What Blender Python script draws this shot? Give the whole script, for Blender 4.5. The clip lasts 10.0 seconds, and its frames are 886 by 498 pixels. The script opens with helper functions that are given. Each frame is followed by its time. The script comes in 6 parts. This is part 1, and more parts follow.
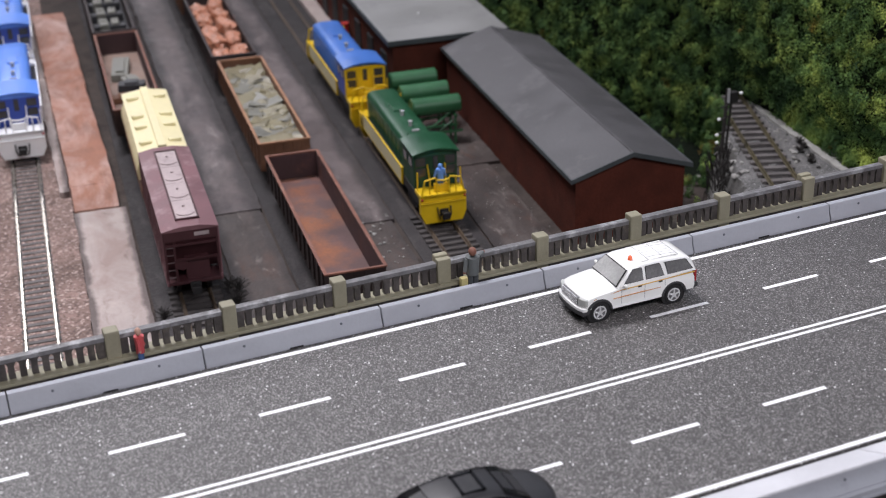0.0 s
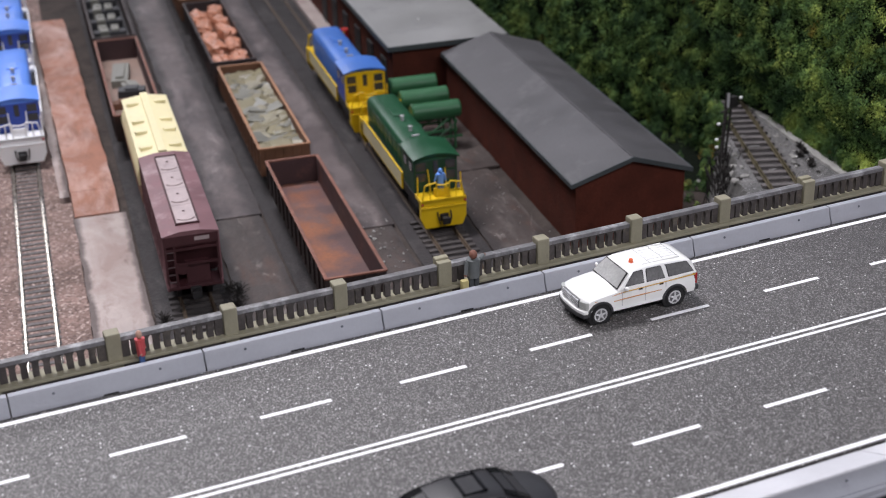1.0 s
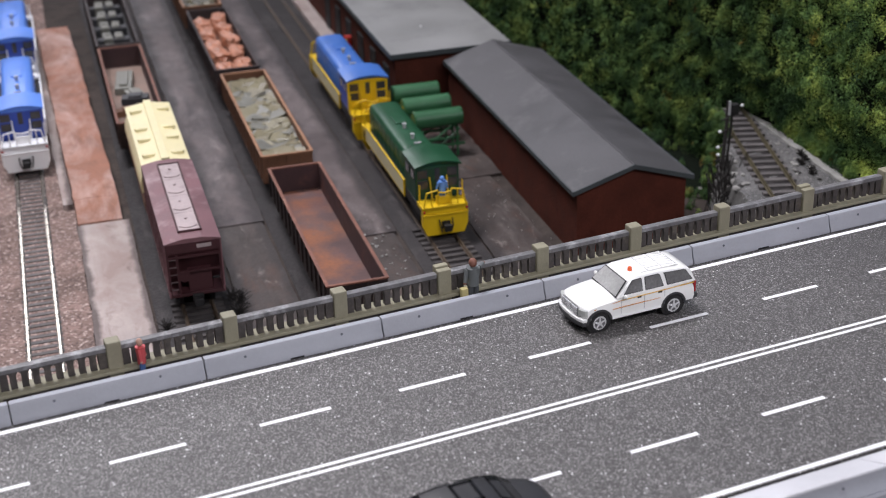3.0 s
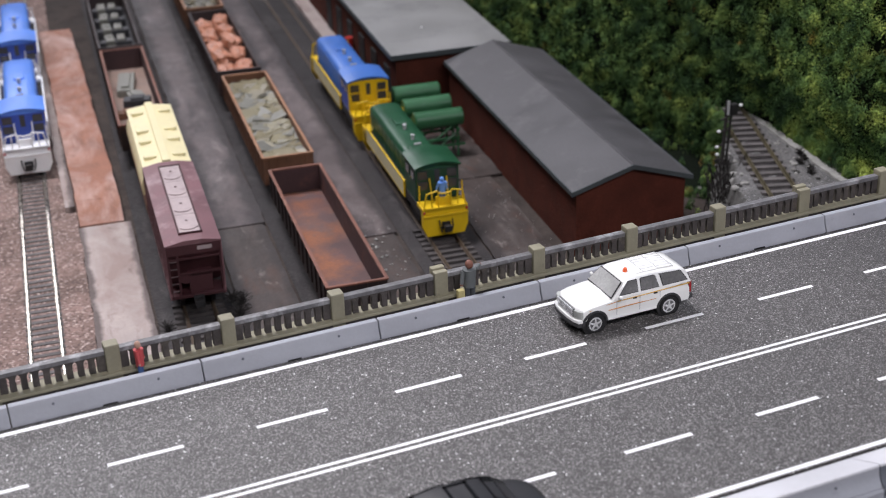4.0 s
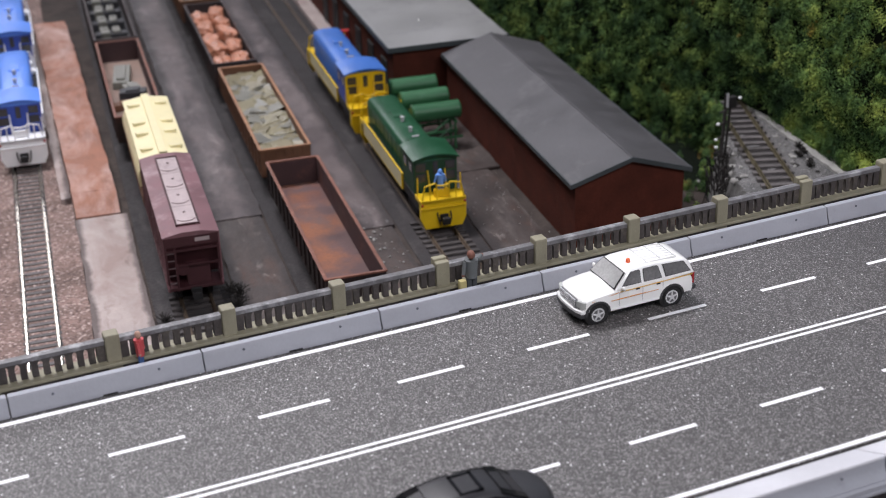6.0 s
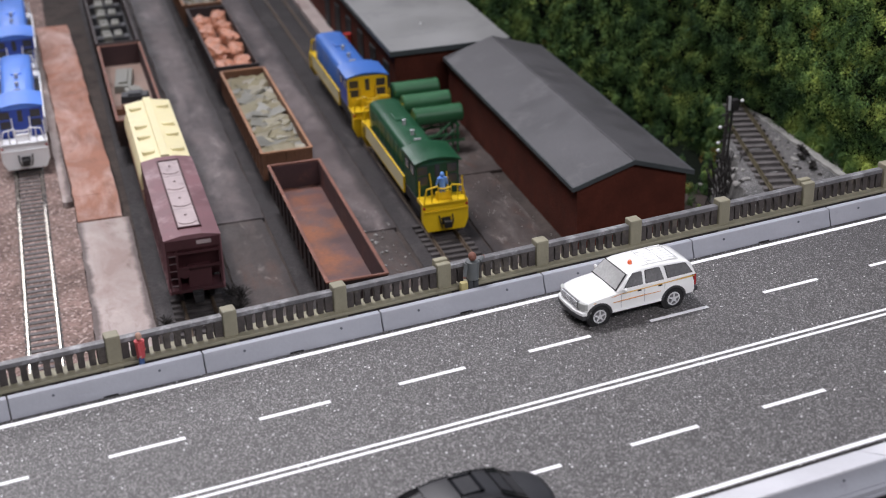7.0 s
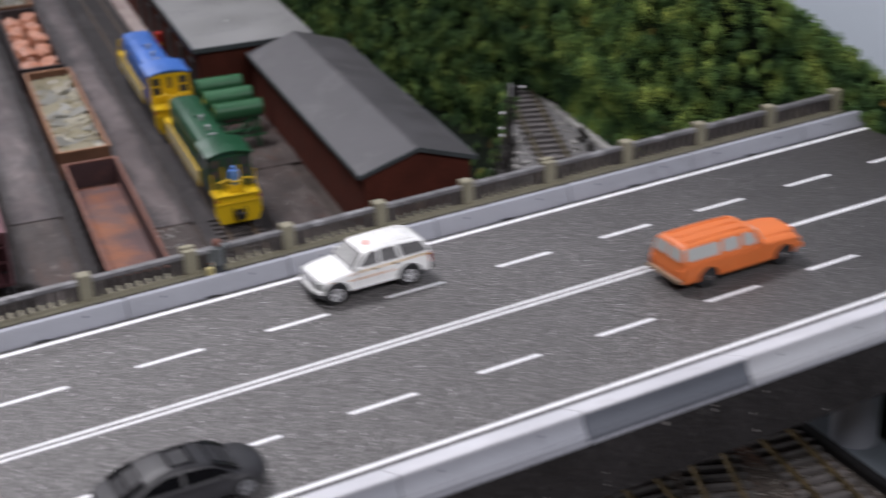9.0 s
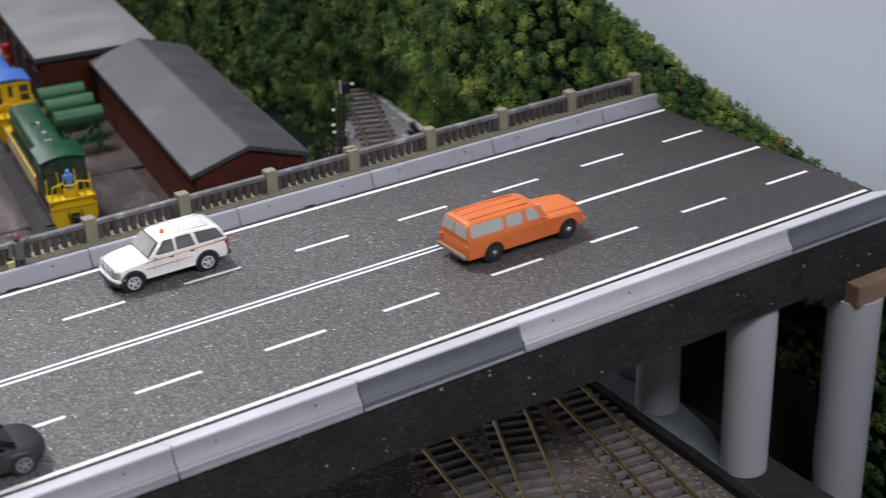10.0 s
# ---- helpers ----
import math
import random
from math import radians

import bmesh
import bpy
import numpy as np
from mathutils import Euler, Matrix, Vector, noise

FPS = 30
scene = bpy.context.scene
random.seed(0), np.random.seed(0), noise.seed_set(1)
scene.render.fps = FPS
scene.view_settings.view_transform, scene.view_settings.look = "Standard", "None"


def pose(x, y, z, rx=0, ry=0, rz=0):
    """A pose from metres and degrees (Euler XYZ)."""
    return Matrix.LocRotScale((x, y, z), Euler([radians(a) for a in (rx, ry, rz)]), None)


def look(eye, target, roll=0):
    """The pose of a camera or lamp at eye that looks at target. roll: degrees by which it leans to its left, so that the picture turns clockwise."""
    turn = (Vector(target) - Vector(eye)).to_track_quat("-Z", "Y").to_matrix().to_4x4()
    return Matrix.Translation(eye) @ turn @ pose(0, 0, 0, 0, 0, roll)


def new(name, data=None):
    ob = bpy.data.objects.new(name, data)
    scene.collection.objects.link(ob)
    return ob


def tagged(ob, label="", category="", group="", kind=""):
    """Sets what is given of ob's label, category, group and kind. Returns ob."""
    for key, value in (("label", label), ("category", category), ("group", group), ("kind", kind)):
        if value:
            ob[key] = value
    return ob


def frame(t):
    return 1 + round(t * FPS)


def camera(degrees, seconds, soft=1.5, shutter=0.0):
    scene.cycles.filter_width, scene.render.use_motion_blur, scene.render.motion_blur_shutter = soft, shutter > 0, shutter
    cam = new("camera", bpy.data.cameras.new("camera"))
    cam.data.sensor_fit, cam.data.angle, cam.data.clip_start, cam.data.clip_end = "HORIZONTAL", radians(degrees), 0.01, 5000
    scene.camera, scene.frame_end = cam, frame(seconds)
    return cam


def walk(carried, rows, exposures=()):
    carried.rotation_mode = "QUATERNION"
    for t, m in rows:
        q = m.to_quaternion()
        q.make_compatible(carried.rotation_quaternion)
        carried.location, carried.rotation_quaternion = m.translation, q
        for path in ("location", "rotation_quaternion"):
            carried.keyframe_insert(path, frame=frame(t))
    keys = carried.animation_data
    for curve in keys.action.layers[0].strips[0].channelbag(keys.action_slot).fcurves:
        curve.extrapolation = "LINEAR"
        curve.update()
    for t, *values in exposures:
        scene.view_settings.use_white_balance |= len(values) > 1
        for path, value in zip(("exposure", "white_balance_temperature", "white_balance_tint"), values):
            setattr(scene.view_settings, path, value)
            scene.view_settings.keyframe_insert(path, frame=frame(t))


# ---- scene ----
cam = camera(34.80, 10.0, soft=0.95, shutter=0.85)
cam.data.dof.use_dof = True
cam.data.dof.focus_distance = 0.60
cam.data.dof.aperture_fstop = 19.0
PATH = [
    (0.0, (-0.06997, -0.09591, 0.25876), (0.12424, 0.35751, 0.01545), -1.614),
    (0.5, (-0.07038, -0.09612, 0.25718), (0.12441, 0.35812, 0.01587), -1.689),
    (1.0, (-0.07098, -0.09655, 0.25701), (0.12416, 0.35798, 0.01653), -1.646),
    (1.5, (-0.06987, -0.09582, 0.25733), (0.12479, 0.35930, 0.01761), -1.692),
    (2.0, (-0.07095, -0.09547, 0.25834), (0.12432, 0.35972, 0.01923), -1.533),
    (2.5, (-0.07010, -0.09806, 0.25802), (0.12437, 0.35830, 0.02052), -1.660),
    (2.7, (-0.07010, -0.09806, 0.25802), (0.12437, 0.35830, 0.02052), -1.660),
    (3.8, (-0.06677, -0.10240, 0.26098), (0.12336, 0.35348, 0.01904), -2.100),
    (4.0, (-0.06677, -0.10240, 0.26098), (0.12447, 0.35466, 0.02219), -2.100),
    (4.5, (-0.06984, -0.09894, 0.25773), (0.12256, 0.35740, 0.01848), -1.878),
    (5.0, (-0.06873, -0.10005, 0.25838), (0.12376, 0.35612, 0.01889), -1.856),
    (5.5, (-0.06983, -0.09925, 0.25813), (0.12343, 0.35632, 0.01810), -1.804),
    (5.7, (-0.06983, -0.09925, 0.25813), (0.12408, 0.35614, 0.01828), -1.804),
    (6.8, (-0.06913, -0.09919, 0.25596), (0.12405, 0.35558, 0.01434), -1.891),
    (7.0, (-0.06913, -0.09919, 0.25596), (0.12419, 0.35729, 0.01773), -1.891),
    (7.5, (-0.06672, -0.10068, 0.25621), (0.12570, 0.35626, 0.01815), -2.051),
    (8.0, (-0.06607, -0.10241, 0.25575), (0.12522, 0.35433, 0.01636), -2.053),
    (8.2, (-0.06498, -0.10354, 0.25605), (0.12724, 0.35273, 0.01652), -2.06084),
    (8.3, (-0.06046, -0.10821, 0.25727), (0.13561, 0.34609, 0.01721), -2.09332),
    (8.5, (-0.05049, -0.11851, 0.25997), (0.15407, 0.33143, 0.01871), -2.165),
    (9.0, (-0.02924, -0.14494, 0.25954), (0.20419, 0.29101, 0.01878), -1.792),
    (9.5, (-0.01025, -0.17493, 0.25855), (0.24290, 0.25092, 0.01968), -1.926),
    (9.7, (-0.00448, -0.18421, 0.25702), (0.25562, 0.23783, 0.01894), -2.0965),
    (9.85, (-0.00244, -0.1875, 0.25648), (0.26014, 0.23319, 0.01867), -2.157),
    (10.0, (-0.00095, -0.18989, 0.25609), (0.26342, 0.22981, 0.01848), -2.201),
]
walk(cam, [(t, look(eye, target, roll)) for t, eye, target, roll in PATH],
     exposures=[(0.0, 0.0), (8.2, 0.0), (8.9, -0.07), (9.5, -0.07), (10.0, 0.0)])

# ---------------------------------------------------------------- light
world = bpy.data.worlds.new("room_air")
world.use_nodes = True
world.node_tree.nodes["Background"].inputs[0].default_value = (0.80, 0.88, 1.0, 1)
world.node_tree.nodes["Background"].inputs[1].default_value = 0.03
scene.world = world


def area_lamp(name, eye, target, sx, sy, watts, colour, spread=180):
    lamp = bpy.data.lights.new(name, "AREA")
    lamp.shape, lamp.size, lamp.size_y, lamp.energy, lamp.color = "RECTANGLE", sx, sy, watts, colour
    lamp.spread = radians(spread)      # narrower beam, set so the light weakens towards the bridge's right end
    ob = new(name, lamp)
    ob.matrix_world = look(eye, target)
    return ob


# unseen fluorescent ceiling tubes of the layout room; the second is an added fill
TUBE = (0.985, 0.96, 1.025)
area_lamp("unseen_room_light", (-0.14, 1.05, 1.36), (0.03, 0.50, 0.0), 0.7, 0.12, 9.4, TUBE, 112)
# added low fill from the camera's side, no ceiling tube
area_lamp("unseen_room_light", (0.06, -0.50, 0.85), (0.04, 0.25, 0.0), 0.9, 0.25, 2.1, TUBE, 80)
area_lamp("unseen_room_light", (0.0, 3.35, 1.40), (0.05, 0.60, -0.05), 1.1, 0.25, 20, TUBE)

# ---------------------------------------------------------------- helpers for shapes (millimetres)
MM = 0.001
LEAN = 7.1        # the yard runs at this angle to the bridge


def yard(u, v, z=-110.0, rz=0.0):
    """A pose in the yard: u across the tracks, v along them, in millimetres."""
    return pose(0, 0, 0, rz=-LEAN) @ pose(u * MM, v * MM, z * MM, rz=rz)


def spot(x, y, z=0.0, rz=0.0):
    return pose(x * MM, y * MM, z * MM, rz=rz)


def thing(name, m, label, category, group="", kind=""):
    ob = new(name)
    ob.empty_display_size = 0.01
    ob.matrix_world = m
    return tagged(ob, label, category, group, kind)


def mesh_of(name, bm, mats, smooth=False):
    bmesh.ops.recalc_face_normals(bm, faces=bm.faces)
    for v in bm.verts:
        v.co *= MM
    me = bpy.data.meshes.new(name)
    bm.to_mesh(me)
    bm.free()
    for m in (mats if isinstance(mats, (list, tuple)) else [mats]):
        me.materials.append(m)
    if smooth:
        me.polygons.foreach_set("use_smooth", [True] * len(me.polygons))
        me.set_sharp_from_angle(angle=radians(38))
    return me


def part(name, bm, mats, parent, label="", smooth=False, m=None):
    """One mesh object under a thing or under a part."""
    me = bm if isinstance(bm, bpy.types.Mesh) else mesh_of(name, bm, mats, smooth)
    ob = new(name, me)
    ob.parent = parent
    if m is not None:
        ob.matrix_basis = m
    return tagged(ob, label)


def solid(name, bm, mats, m, label, category, group="", kind="", smooth=False):
    """A thing that is one mesh."""
    ob = new(name, mesh_of(name, bm, mats, smooth))
    ob.matrix_world = m
    return tagged(ob, label, category, group, kind)


def box(bm, x0, x1, y0, y1, z0, z1, bevel=0.0, mi=0):
    made = bmesh.ops.create_cube(bm, size=1.0)["verts"]
    for v in made:
        v.co = Vector((x0 + (v.co.x + .5) * (x1 - x0), y0 + (v.co.y + .5) * (y1 - y0), z0 + (v.co.z + .5) * (z1 - z0)))
    faces = {f for v in made for f in v.link_faces}
    for f in faces:
        f.material_index = mi
    if bevel:
        edges = list({e for f in faces for e in f.edges})
        out = bmesh.ops.bevel(bm, geom=edges, offset=bevel, segments=2, affect="EDGES", profile=.6)
        for f in out["faces"]:
            f.material_index = mi
    return bm


def cyl(bm, a, b, r, r2=None, seg=14, caps=True, mi=0):
    a, b = Vector(a), Vector(b)
    d = b - a
    turn = d.to_track_quat("Z", "Y").to_matrix().to_4x4()
    out = bmesh.ops.create_cone(bm, cap_ends=caps, segments=seg, radius1=r, radius2=r if r2 is None else r2, depth=d.length,
                                matrix=Matrix.Translation((a + b) / 2) @ turn)
    for f in {f for v in out["verts"] for f in v.link_faces}:
        f.material_index = mi
    return bm


def rod(bm, points, r, seg=6):
    """One bent round bar along points."""
    pts = [Vector(p) for p in points]
    rings = []
    for i, p in enumerate(pts):
        d = (pts[min(len(pts) - 1, i + 1)] - pts[max(0, i - 1)]).normalized()
        turn = d.to_track_quat("Z", "Y").to_matrix()
        rings.append([bm.verts.new(p + turn @ Vector((r * math.cos(k * 2 * math.pi / seg), r * math.sin(k * 2 * math.pi / seg), 0))) for k in range(seg)])
    for a, b in zip(rings, rings[1:]):
        best = min(range(seg), key=lambda k: sum((a[n].co - b[(n + k) % seg].co).length for n in range(seg)))
        for n in range(seg):
            bm.faces.new((a[n], a[(n + 1) % seg], b[(n + 1 + best) % seg], b[(n + best) % seg]))
    bm.faces.new(rings[0][::-1])
    bm.faces.new(rings[-1])
    return bm


def prism(bm, outline, axis, lo, hi, bevel=0.0, width=None, mi=0):
    """An outline pushed along an axis. axis 'y': outline in x, z; 'x': in y, z; 'z': in x, y. width(a, b): factor on lo and hi."""
    def at(p, t):
        k = width(*p) if width else 1
        t = t * k
        return {"y": (p[0], t, p[1]), "x": (t, p[0], p[1]), "z": (p[0], p[1], t)}[axis]
    low = [bm.verts.new(at(p, lo)) for p in outline]
    top = [bm.verts.new(at(p, hi)) for p in outline]
    n = len(outline)
    faces = [bm.faces.new(low[::-1]), bm.faces.new(top)]
    faces += [bm.faces.new((low[i], low[(i + 1) % n], top[(i + 1) % n], top[i])) for i in range(n)]
    for f in faces:
        f.material_index = mi
    bmesh.ops.recalc_face_normals(bm, faces=faces)
    if bevel:
        rim = list({e for f in faces[:2] for e in f.edges})
        bmesh.ops.bevel(bm, geom=rim, offset=bevel, segments=2, affect="EDGES", profile=.6)
    ngons = [f for f in bm.faces if len(f.verts) > 4]
    bmesh.ops.triangulate(bm, faces=ngons)
    return bm


def ball(bm, centre, r, sub=2, squash=(1, 1, 1), rough=0.0, seed=0, mi=0):
    out = bmesh.ops.create_icosphere(bm, subdivisions=sub, radius=1.0)["verts"]
    for v in out:
        k = 1 + rough * noise.noise(v.co * 1.3 + Vector((seed * 7.1, seed * 3.3, seed)))
        v.co = Vector(centre) + Vector((v.co.x * squash[0], v.co.y * squash[1], v.co.z * squash[2])) * r * k
    for f in {f for v in out for f in v.link_faces}:
        f.material_index = mi
    return bm


def new_bm():
    return bmesh.new()


def arc(cx, cz, r, a0, a1, n):
    return [(cx + r * math.cos(radians(a0 + (a1 - a0) * i / n)), cz + r * math.sin(radians(a0 + (a1 - a0) * i / n))) for i in range(n + 1)]


# ---------------------------------------------------------------- materials
def material(name, colour, rough=0.6, metal=0.0, vary=0.25, size=3.0, fine=0.35, bump=0.15, other=None, mix=0.5, island=False, flecks=None,
             coat=0.0, per_object=0.0, wash=None, spec=0.5, sparkle=None, streak=(), grime=None, dim_end=None):
    """A surface with variation at two scales. size and fine are the sizes of the patches and of the grain, in
    millimetres;
    other: a second colour in patches; flecks: (colour, size, share) of small bright grains; wash: (colour, size, share)
    of stains;
    streak: stains drawn out along the object's own y; grime: (colour, reach, lines) of oily dirt spilled beside lines
    of the object's own x;
    dim_end: (colour, x0, x1) of weaker light towards one road end, put into the colour as a darker tint."""
    m = bpy.data.materials.new(name)
    m.use_nodes = True
    n, l = m.node_tree.nodes, m.node_tree.links
    bsdf = n["Principled BSDF"]
    bsdf.inputs["Metallic"].default_value = metal
    bsdf.inputs["Coat Weight"].default_value = coat
    bsdf.inputs["Specular IOR Level"].default_value = spec
    place = n.new("ShaderNodeNewGeometry").outputs["Position"]

    def noisy(scale_mm, detail=4.0, rough_=0.6):
        t = n.new("ShaderNodeTexNoise")
        t.inputs["Scale"].default_value = 1000.0 / scale_mm / 2
        t.inputs["Detail"].default_value, t.inputs["Roughness"].default_value = detail, rough_
        l.new(place, t.inputs["Vector"])
        return t.outputs["Fac"]

    def ramp(value, a, b, lo=0.0, hi=1.0):
        r = n.new("ShaderNodeMapRange")
        r.inputs[1].default_value, r.inputs[2].default_value, r.inputs[3].default_value, r.inputs[4].default_value = a, b, lo, hi
        l.new(value, r.inputs[0])
        return r.outputs[0]

    def blend(fac, a, b):
        x = n.new("ShaderNodeMix")
        x.data_type = "RGBA"
        for sock, v in ((x.inputs[0], fac), (x.inputs[6], a), (x.inputs[7], b)):
            if hasattr(v, "links"):
                l.new(v, sock)
            else:
                sock.default_value = v if not isinstance(v, tuple) else (*v, 1)
        return x.outputs[2]

    def scaled(c, k):
        return tuple(min(1.0, v * k) for v in c)

    big, small = noisy(size), noisy(fine, 2.0)
    base = blend(ramp(big, .32, .68), scaled(colour, 1 - vary), scaled(colour, 1 + vary * .7))
    if other:
        base = blend(ramp(noisy(size * 1.7, 5.0), .62 - .3 * mix, .72 - .3 * mix + .06), base, other)
    if wash:
        base = blend(ramp(noisy(wash[1], 6.0, .7), .66 - .4 * wash[2], .78 - .4 * wash[2], 0, .85), base, wash[0])
    if streak or grime:
        own = n.new("ShaderNodeTexCoord").outputs["Object"]
    for tint, mm, share in streak:
        stretch = n.new("ShaderNodeMapping")
        stretch.inputs["Scale"].default_value = (1, .4, 1)
        stretch.inputs["Location"].default_value = (mm * .37, share * 3.1, 0)
        l.new(own, stretch.inputs["Vector"])
        t = n.new("ShaderNodeTexNoise")
        t.inputs["Scale"].default_value, t.inputs["Detail"].default_value, t.inputs["Roughness"].default_value = 500.0 / mm, 6.0, .66
        t.inputs["Distortion"].default_value = .6
        l.new(stretch.outputs[0], t.inputs["Vector"])
        base = blend(ramp(t.outputs["Fac"], .64 - .36 * share, .82 - .36 * share, 0, .9), base, tint)
    if grime:
        tint, reach, lines = grime
        across = n.new("ShaderNodeSeparateXYZ")
        l.new(own, across.inputs[0])
        wander = ramp(noisy(reach * 2.2, 5.0, .65), .25, .75, -reach * .6 * MM, reach * .6 * MM)

        def sums(op, a, b):
            x = n.new("ShaderNodeMath")
            x.operation = op
            for sock, v in zip(x.inputs, (a, b)):
                if hasattr(v, "links"):
                    l.new(v, sock)
                else:
                    sock.default_value = v
            return x.outputs[0]
        near = None
        for u in lines:
            d = sums("ABSOLUTE", sums("SUBTRACT", sums("ADD", across.outputs[0], wander), u * MM), 0)
            near = d if near is None else sums("MINIMUM", near, d)
        base = blend(ramp(near, reach * .6 * MM, reach * 1.4 * MM, .95, 0), base, tint)
    base = blend(ramp(small, .3, .7, 0, min(1, vary * 1.2)), base, scaled(colour, .55))
    if flecks:
        v = n.new("ShaderNodeTexVoronoi")
        v.inputs["Scale"].default_value = 1000.0 / flecks[1]
        l.new(place, v.inputs["Vector"])
        grey = n.new("ShaderNodeSeparateColor")
        l.new(v.outputs["Color"], grey.inputs[0])
        base = blend(ramp(grey.outputs[0], 1 - flecks[2] * 2.4, 1.0, 0, 1), base, flecks[0])
        dark = ramp(grey.outputs[1], .55, 1.0, 0, .75)
        base = blend(dark, base, scaled(colour, .35))
    # rare bright dots; on the road they are painted glints
    if sparkle:
        v = n.new("ShaderNodeTexVoronoi")
        v.inputs["Scale"].default_value = 1000.0 / sparkle[1]
        l.new(place, v.inputs["Vector"])
        grey = n.new("ShaderNodeSeparateColor")
        l.new(v.outputs["Color"], grey.inputs[0])
        base = blend(ramp(grey.outputs[2], 1 - sparkle[2], 1 - sparkle[2] * .8, 0, 1), base, sparkle[0])
    # weaker light towards the road's end, put into the colour as a ramp
    if dim_end:
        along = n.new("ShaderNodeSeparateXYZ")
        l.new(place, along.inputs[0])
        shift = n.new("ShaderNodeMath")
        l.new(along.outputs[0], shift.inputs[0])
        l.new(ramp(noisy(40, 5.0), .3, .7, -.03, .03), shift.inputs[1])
        base = blend(ramp(shift.outputs[0], dim_end[1], dim_end[2], 0, .75), base, dim_end[0])
    if island:
        g = n.new("ShaderNodeNewGeometry").outputs["Random Per Island"]
        base = blend(ramp(g, 0, 1, 0, .75), base, scaled(other or colour, 1.5 if other else .5))
    if per_object:
        o = n.new("ShaderNodeObjectInfo").outputs["Random"]
        base = blend(ramp(o, 0, 1, 0, per_object), base, scaled(colour, .45))
    l.new(base, bsdf.inputs["Base Color"])
    l.new(ramp(big, .3, .7, max(.03, rough - .12), min(1, rough + .12)), bsdf.inputs["Roughness"])
    if bump:
        b = n.new("ShaderNodeBump")
        b.inputs["Strength"].default_value, b.inputs["Distance"].default_value = bump, fine * MM
        l.new(small, b.inputs["Height"])
        l.new(b.outputs[0], bsdf.inputs["Normal"])
    return m


def plastic(name, colour, rough=0.4, vary=0.1, coat=0.0, wash=None):
    return material(name, colour, rough, vary=vary, size=12, fine=.5, bump=.05, coat=coat, wash=wash)


ASPHALT = material("road_surface", (.073, .0675, .0658), .5, vary=.5, size=.9, fine=.4, bump=1.0, flecks=((.40, .385, .375), .36, .15), sparkle=((.85, .85, .83), .45, .004), wash=((.10, .096, .094), 60, .3), spec=.6, dim_end=((.025, .022, .022), .26, .41))
FASCIA = material("deck_black", (.024, .021, .022), .7, vary=.45, size=9, fine=1.0, bump=.6, flecks=((.05, .046, .046), 1.2, .03), sparkle=((.36, .34, .33), .9, .003))
PAINT = material("road_paint", (.93, .93, .94), .55, vary=.06, size=5, fine=.5, bump=.6, wash=((.62, .61, .61), 3, .12))
BARRIER = material("barrier_concrete", (.36, .37, .41), .55, vary=.08, size=14, fine=.6, bump=.12, wash=((.25, .25, .28), 11, .12))
# lit copy of the barrier concrete, paler for the face turned up
BARRIER_TOP_LIT = material("barrier_top_lit", (.60, .60, .63), .6, vary=.08, size=14, fine=.6, bump=.12, wash=((.45, .44, .46), 9, .12))
BARRIER_PALE = material("barrier_whitish", (.50, .51, .54), .5, vary=.08, size=16, fine=.6, bump=.1, wash=((.36, .36, .38), 13, .16))
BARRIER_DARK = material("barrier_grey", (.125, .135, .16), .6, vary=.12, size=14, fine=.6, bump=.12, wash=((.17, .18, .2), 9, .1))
BEIGE = material("balustrade_stone", (.27, .25, .175), .65, vary=.14, size=6, fine=.5, bump=.2, wash=((.12, .10, .07), 7, .12))
RAIL_TOP = material("balustrade_top", (.17, .165, .17), .42, vary=.35, size=2.2, fine=.5, bump=.5, other=(.42, .42, .43), mix=.3)
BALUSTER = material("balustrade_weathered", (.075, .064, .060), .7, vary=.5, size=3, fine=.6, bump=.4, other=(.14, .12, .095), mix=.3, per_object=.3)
CONCRETE = material("pier_concrete", (.46, .475, .52), .7, vary=.05, size=25, fine=.5, bump=.06)
PLINTH = material("plinth_grey", (.21, .24, .27), .75, vary=.15, size=12, fine=.7, bump=.2)
EARTH = material("yard_cinders", (.075, .060, .053), .85, vary=.45, size=14, fine=1.3, bump=.5, wash=((.038, .030, .028), 18, .40), spec=.2)
SLAB = material("yard_asphalt", (.112, .088, .087), .5, vary=.25, size=16, fine=1.2, bump=.25, streak=(((.205, .170, .166), 17, .44), ((.042, .033, .035), 12, .47), ((.33, .29, .28), 6, .14)), grime=((.028, .022, .023), 7.5, (-55, -22, 25, 59.5, 105.5, 135, 181)))
LOT = material("lot_asphalt", (.064, .047, .042), .6, vary=.35, size=14, fine=1.2, bump=.3, streak=(((.125, .106, .098), 12, .40), ((.026, .018, .016), 10, .50), ((.085, .038, .024), 9, .30), ((.30, .26, .24), 4, .13)), grime=((.030, .023, .023), 6.0, (-55, -22, 25, 59.5, 105.5, 135, 181)))
GROOVE = material("track_bed", (.034, .029, .030), .8, vary=.4, size=8, fine=1.0, bump=.6, streak=(((.082, .072, .070), 8, .36), ((.014, .012, .013), 6, .35)))
BALLAST = material("ballast_gravel", (.29, .20, .175), .85, vary=.35, size=14, fine=.9, bump=.9, flecks=((.52, .41, .37), 1.3, .12), wash=((.15, .105, .09), 20, .42), spec=.2)
GRAVEL = material("spur_gravel", (.175, .170, .168), .85, vary=.3, size=14, fine=.6, bump=.6, flecks=((.34, .34, .34), .8, .05), wash=((.10, .10, .10), 18, .3), spec=.2)
PAD = material("concrete_pad", (.44, .37, .345), .7, vary=.16, size=16, fine=1.0, bump=.15, streak=(((.31, .225, .20), 14, .44), ((.20, .135, .115), 6, .18)), grime=((.10, .075, .07), 3.5, (-22.5, -55.5)))
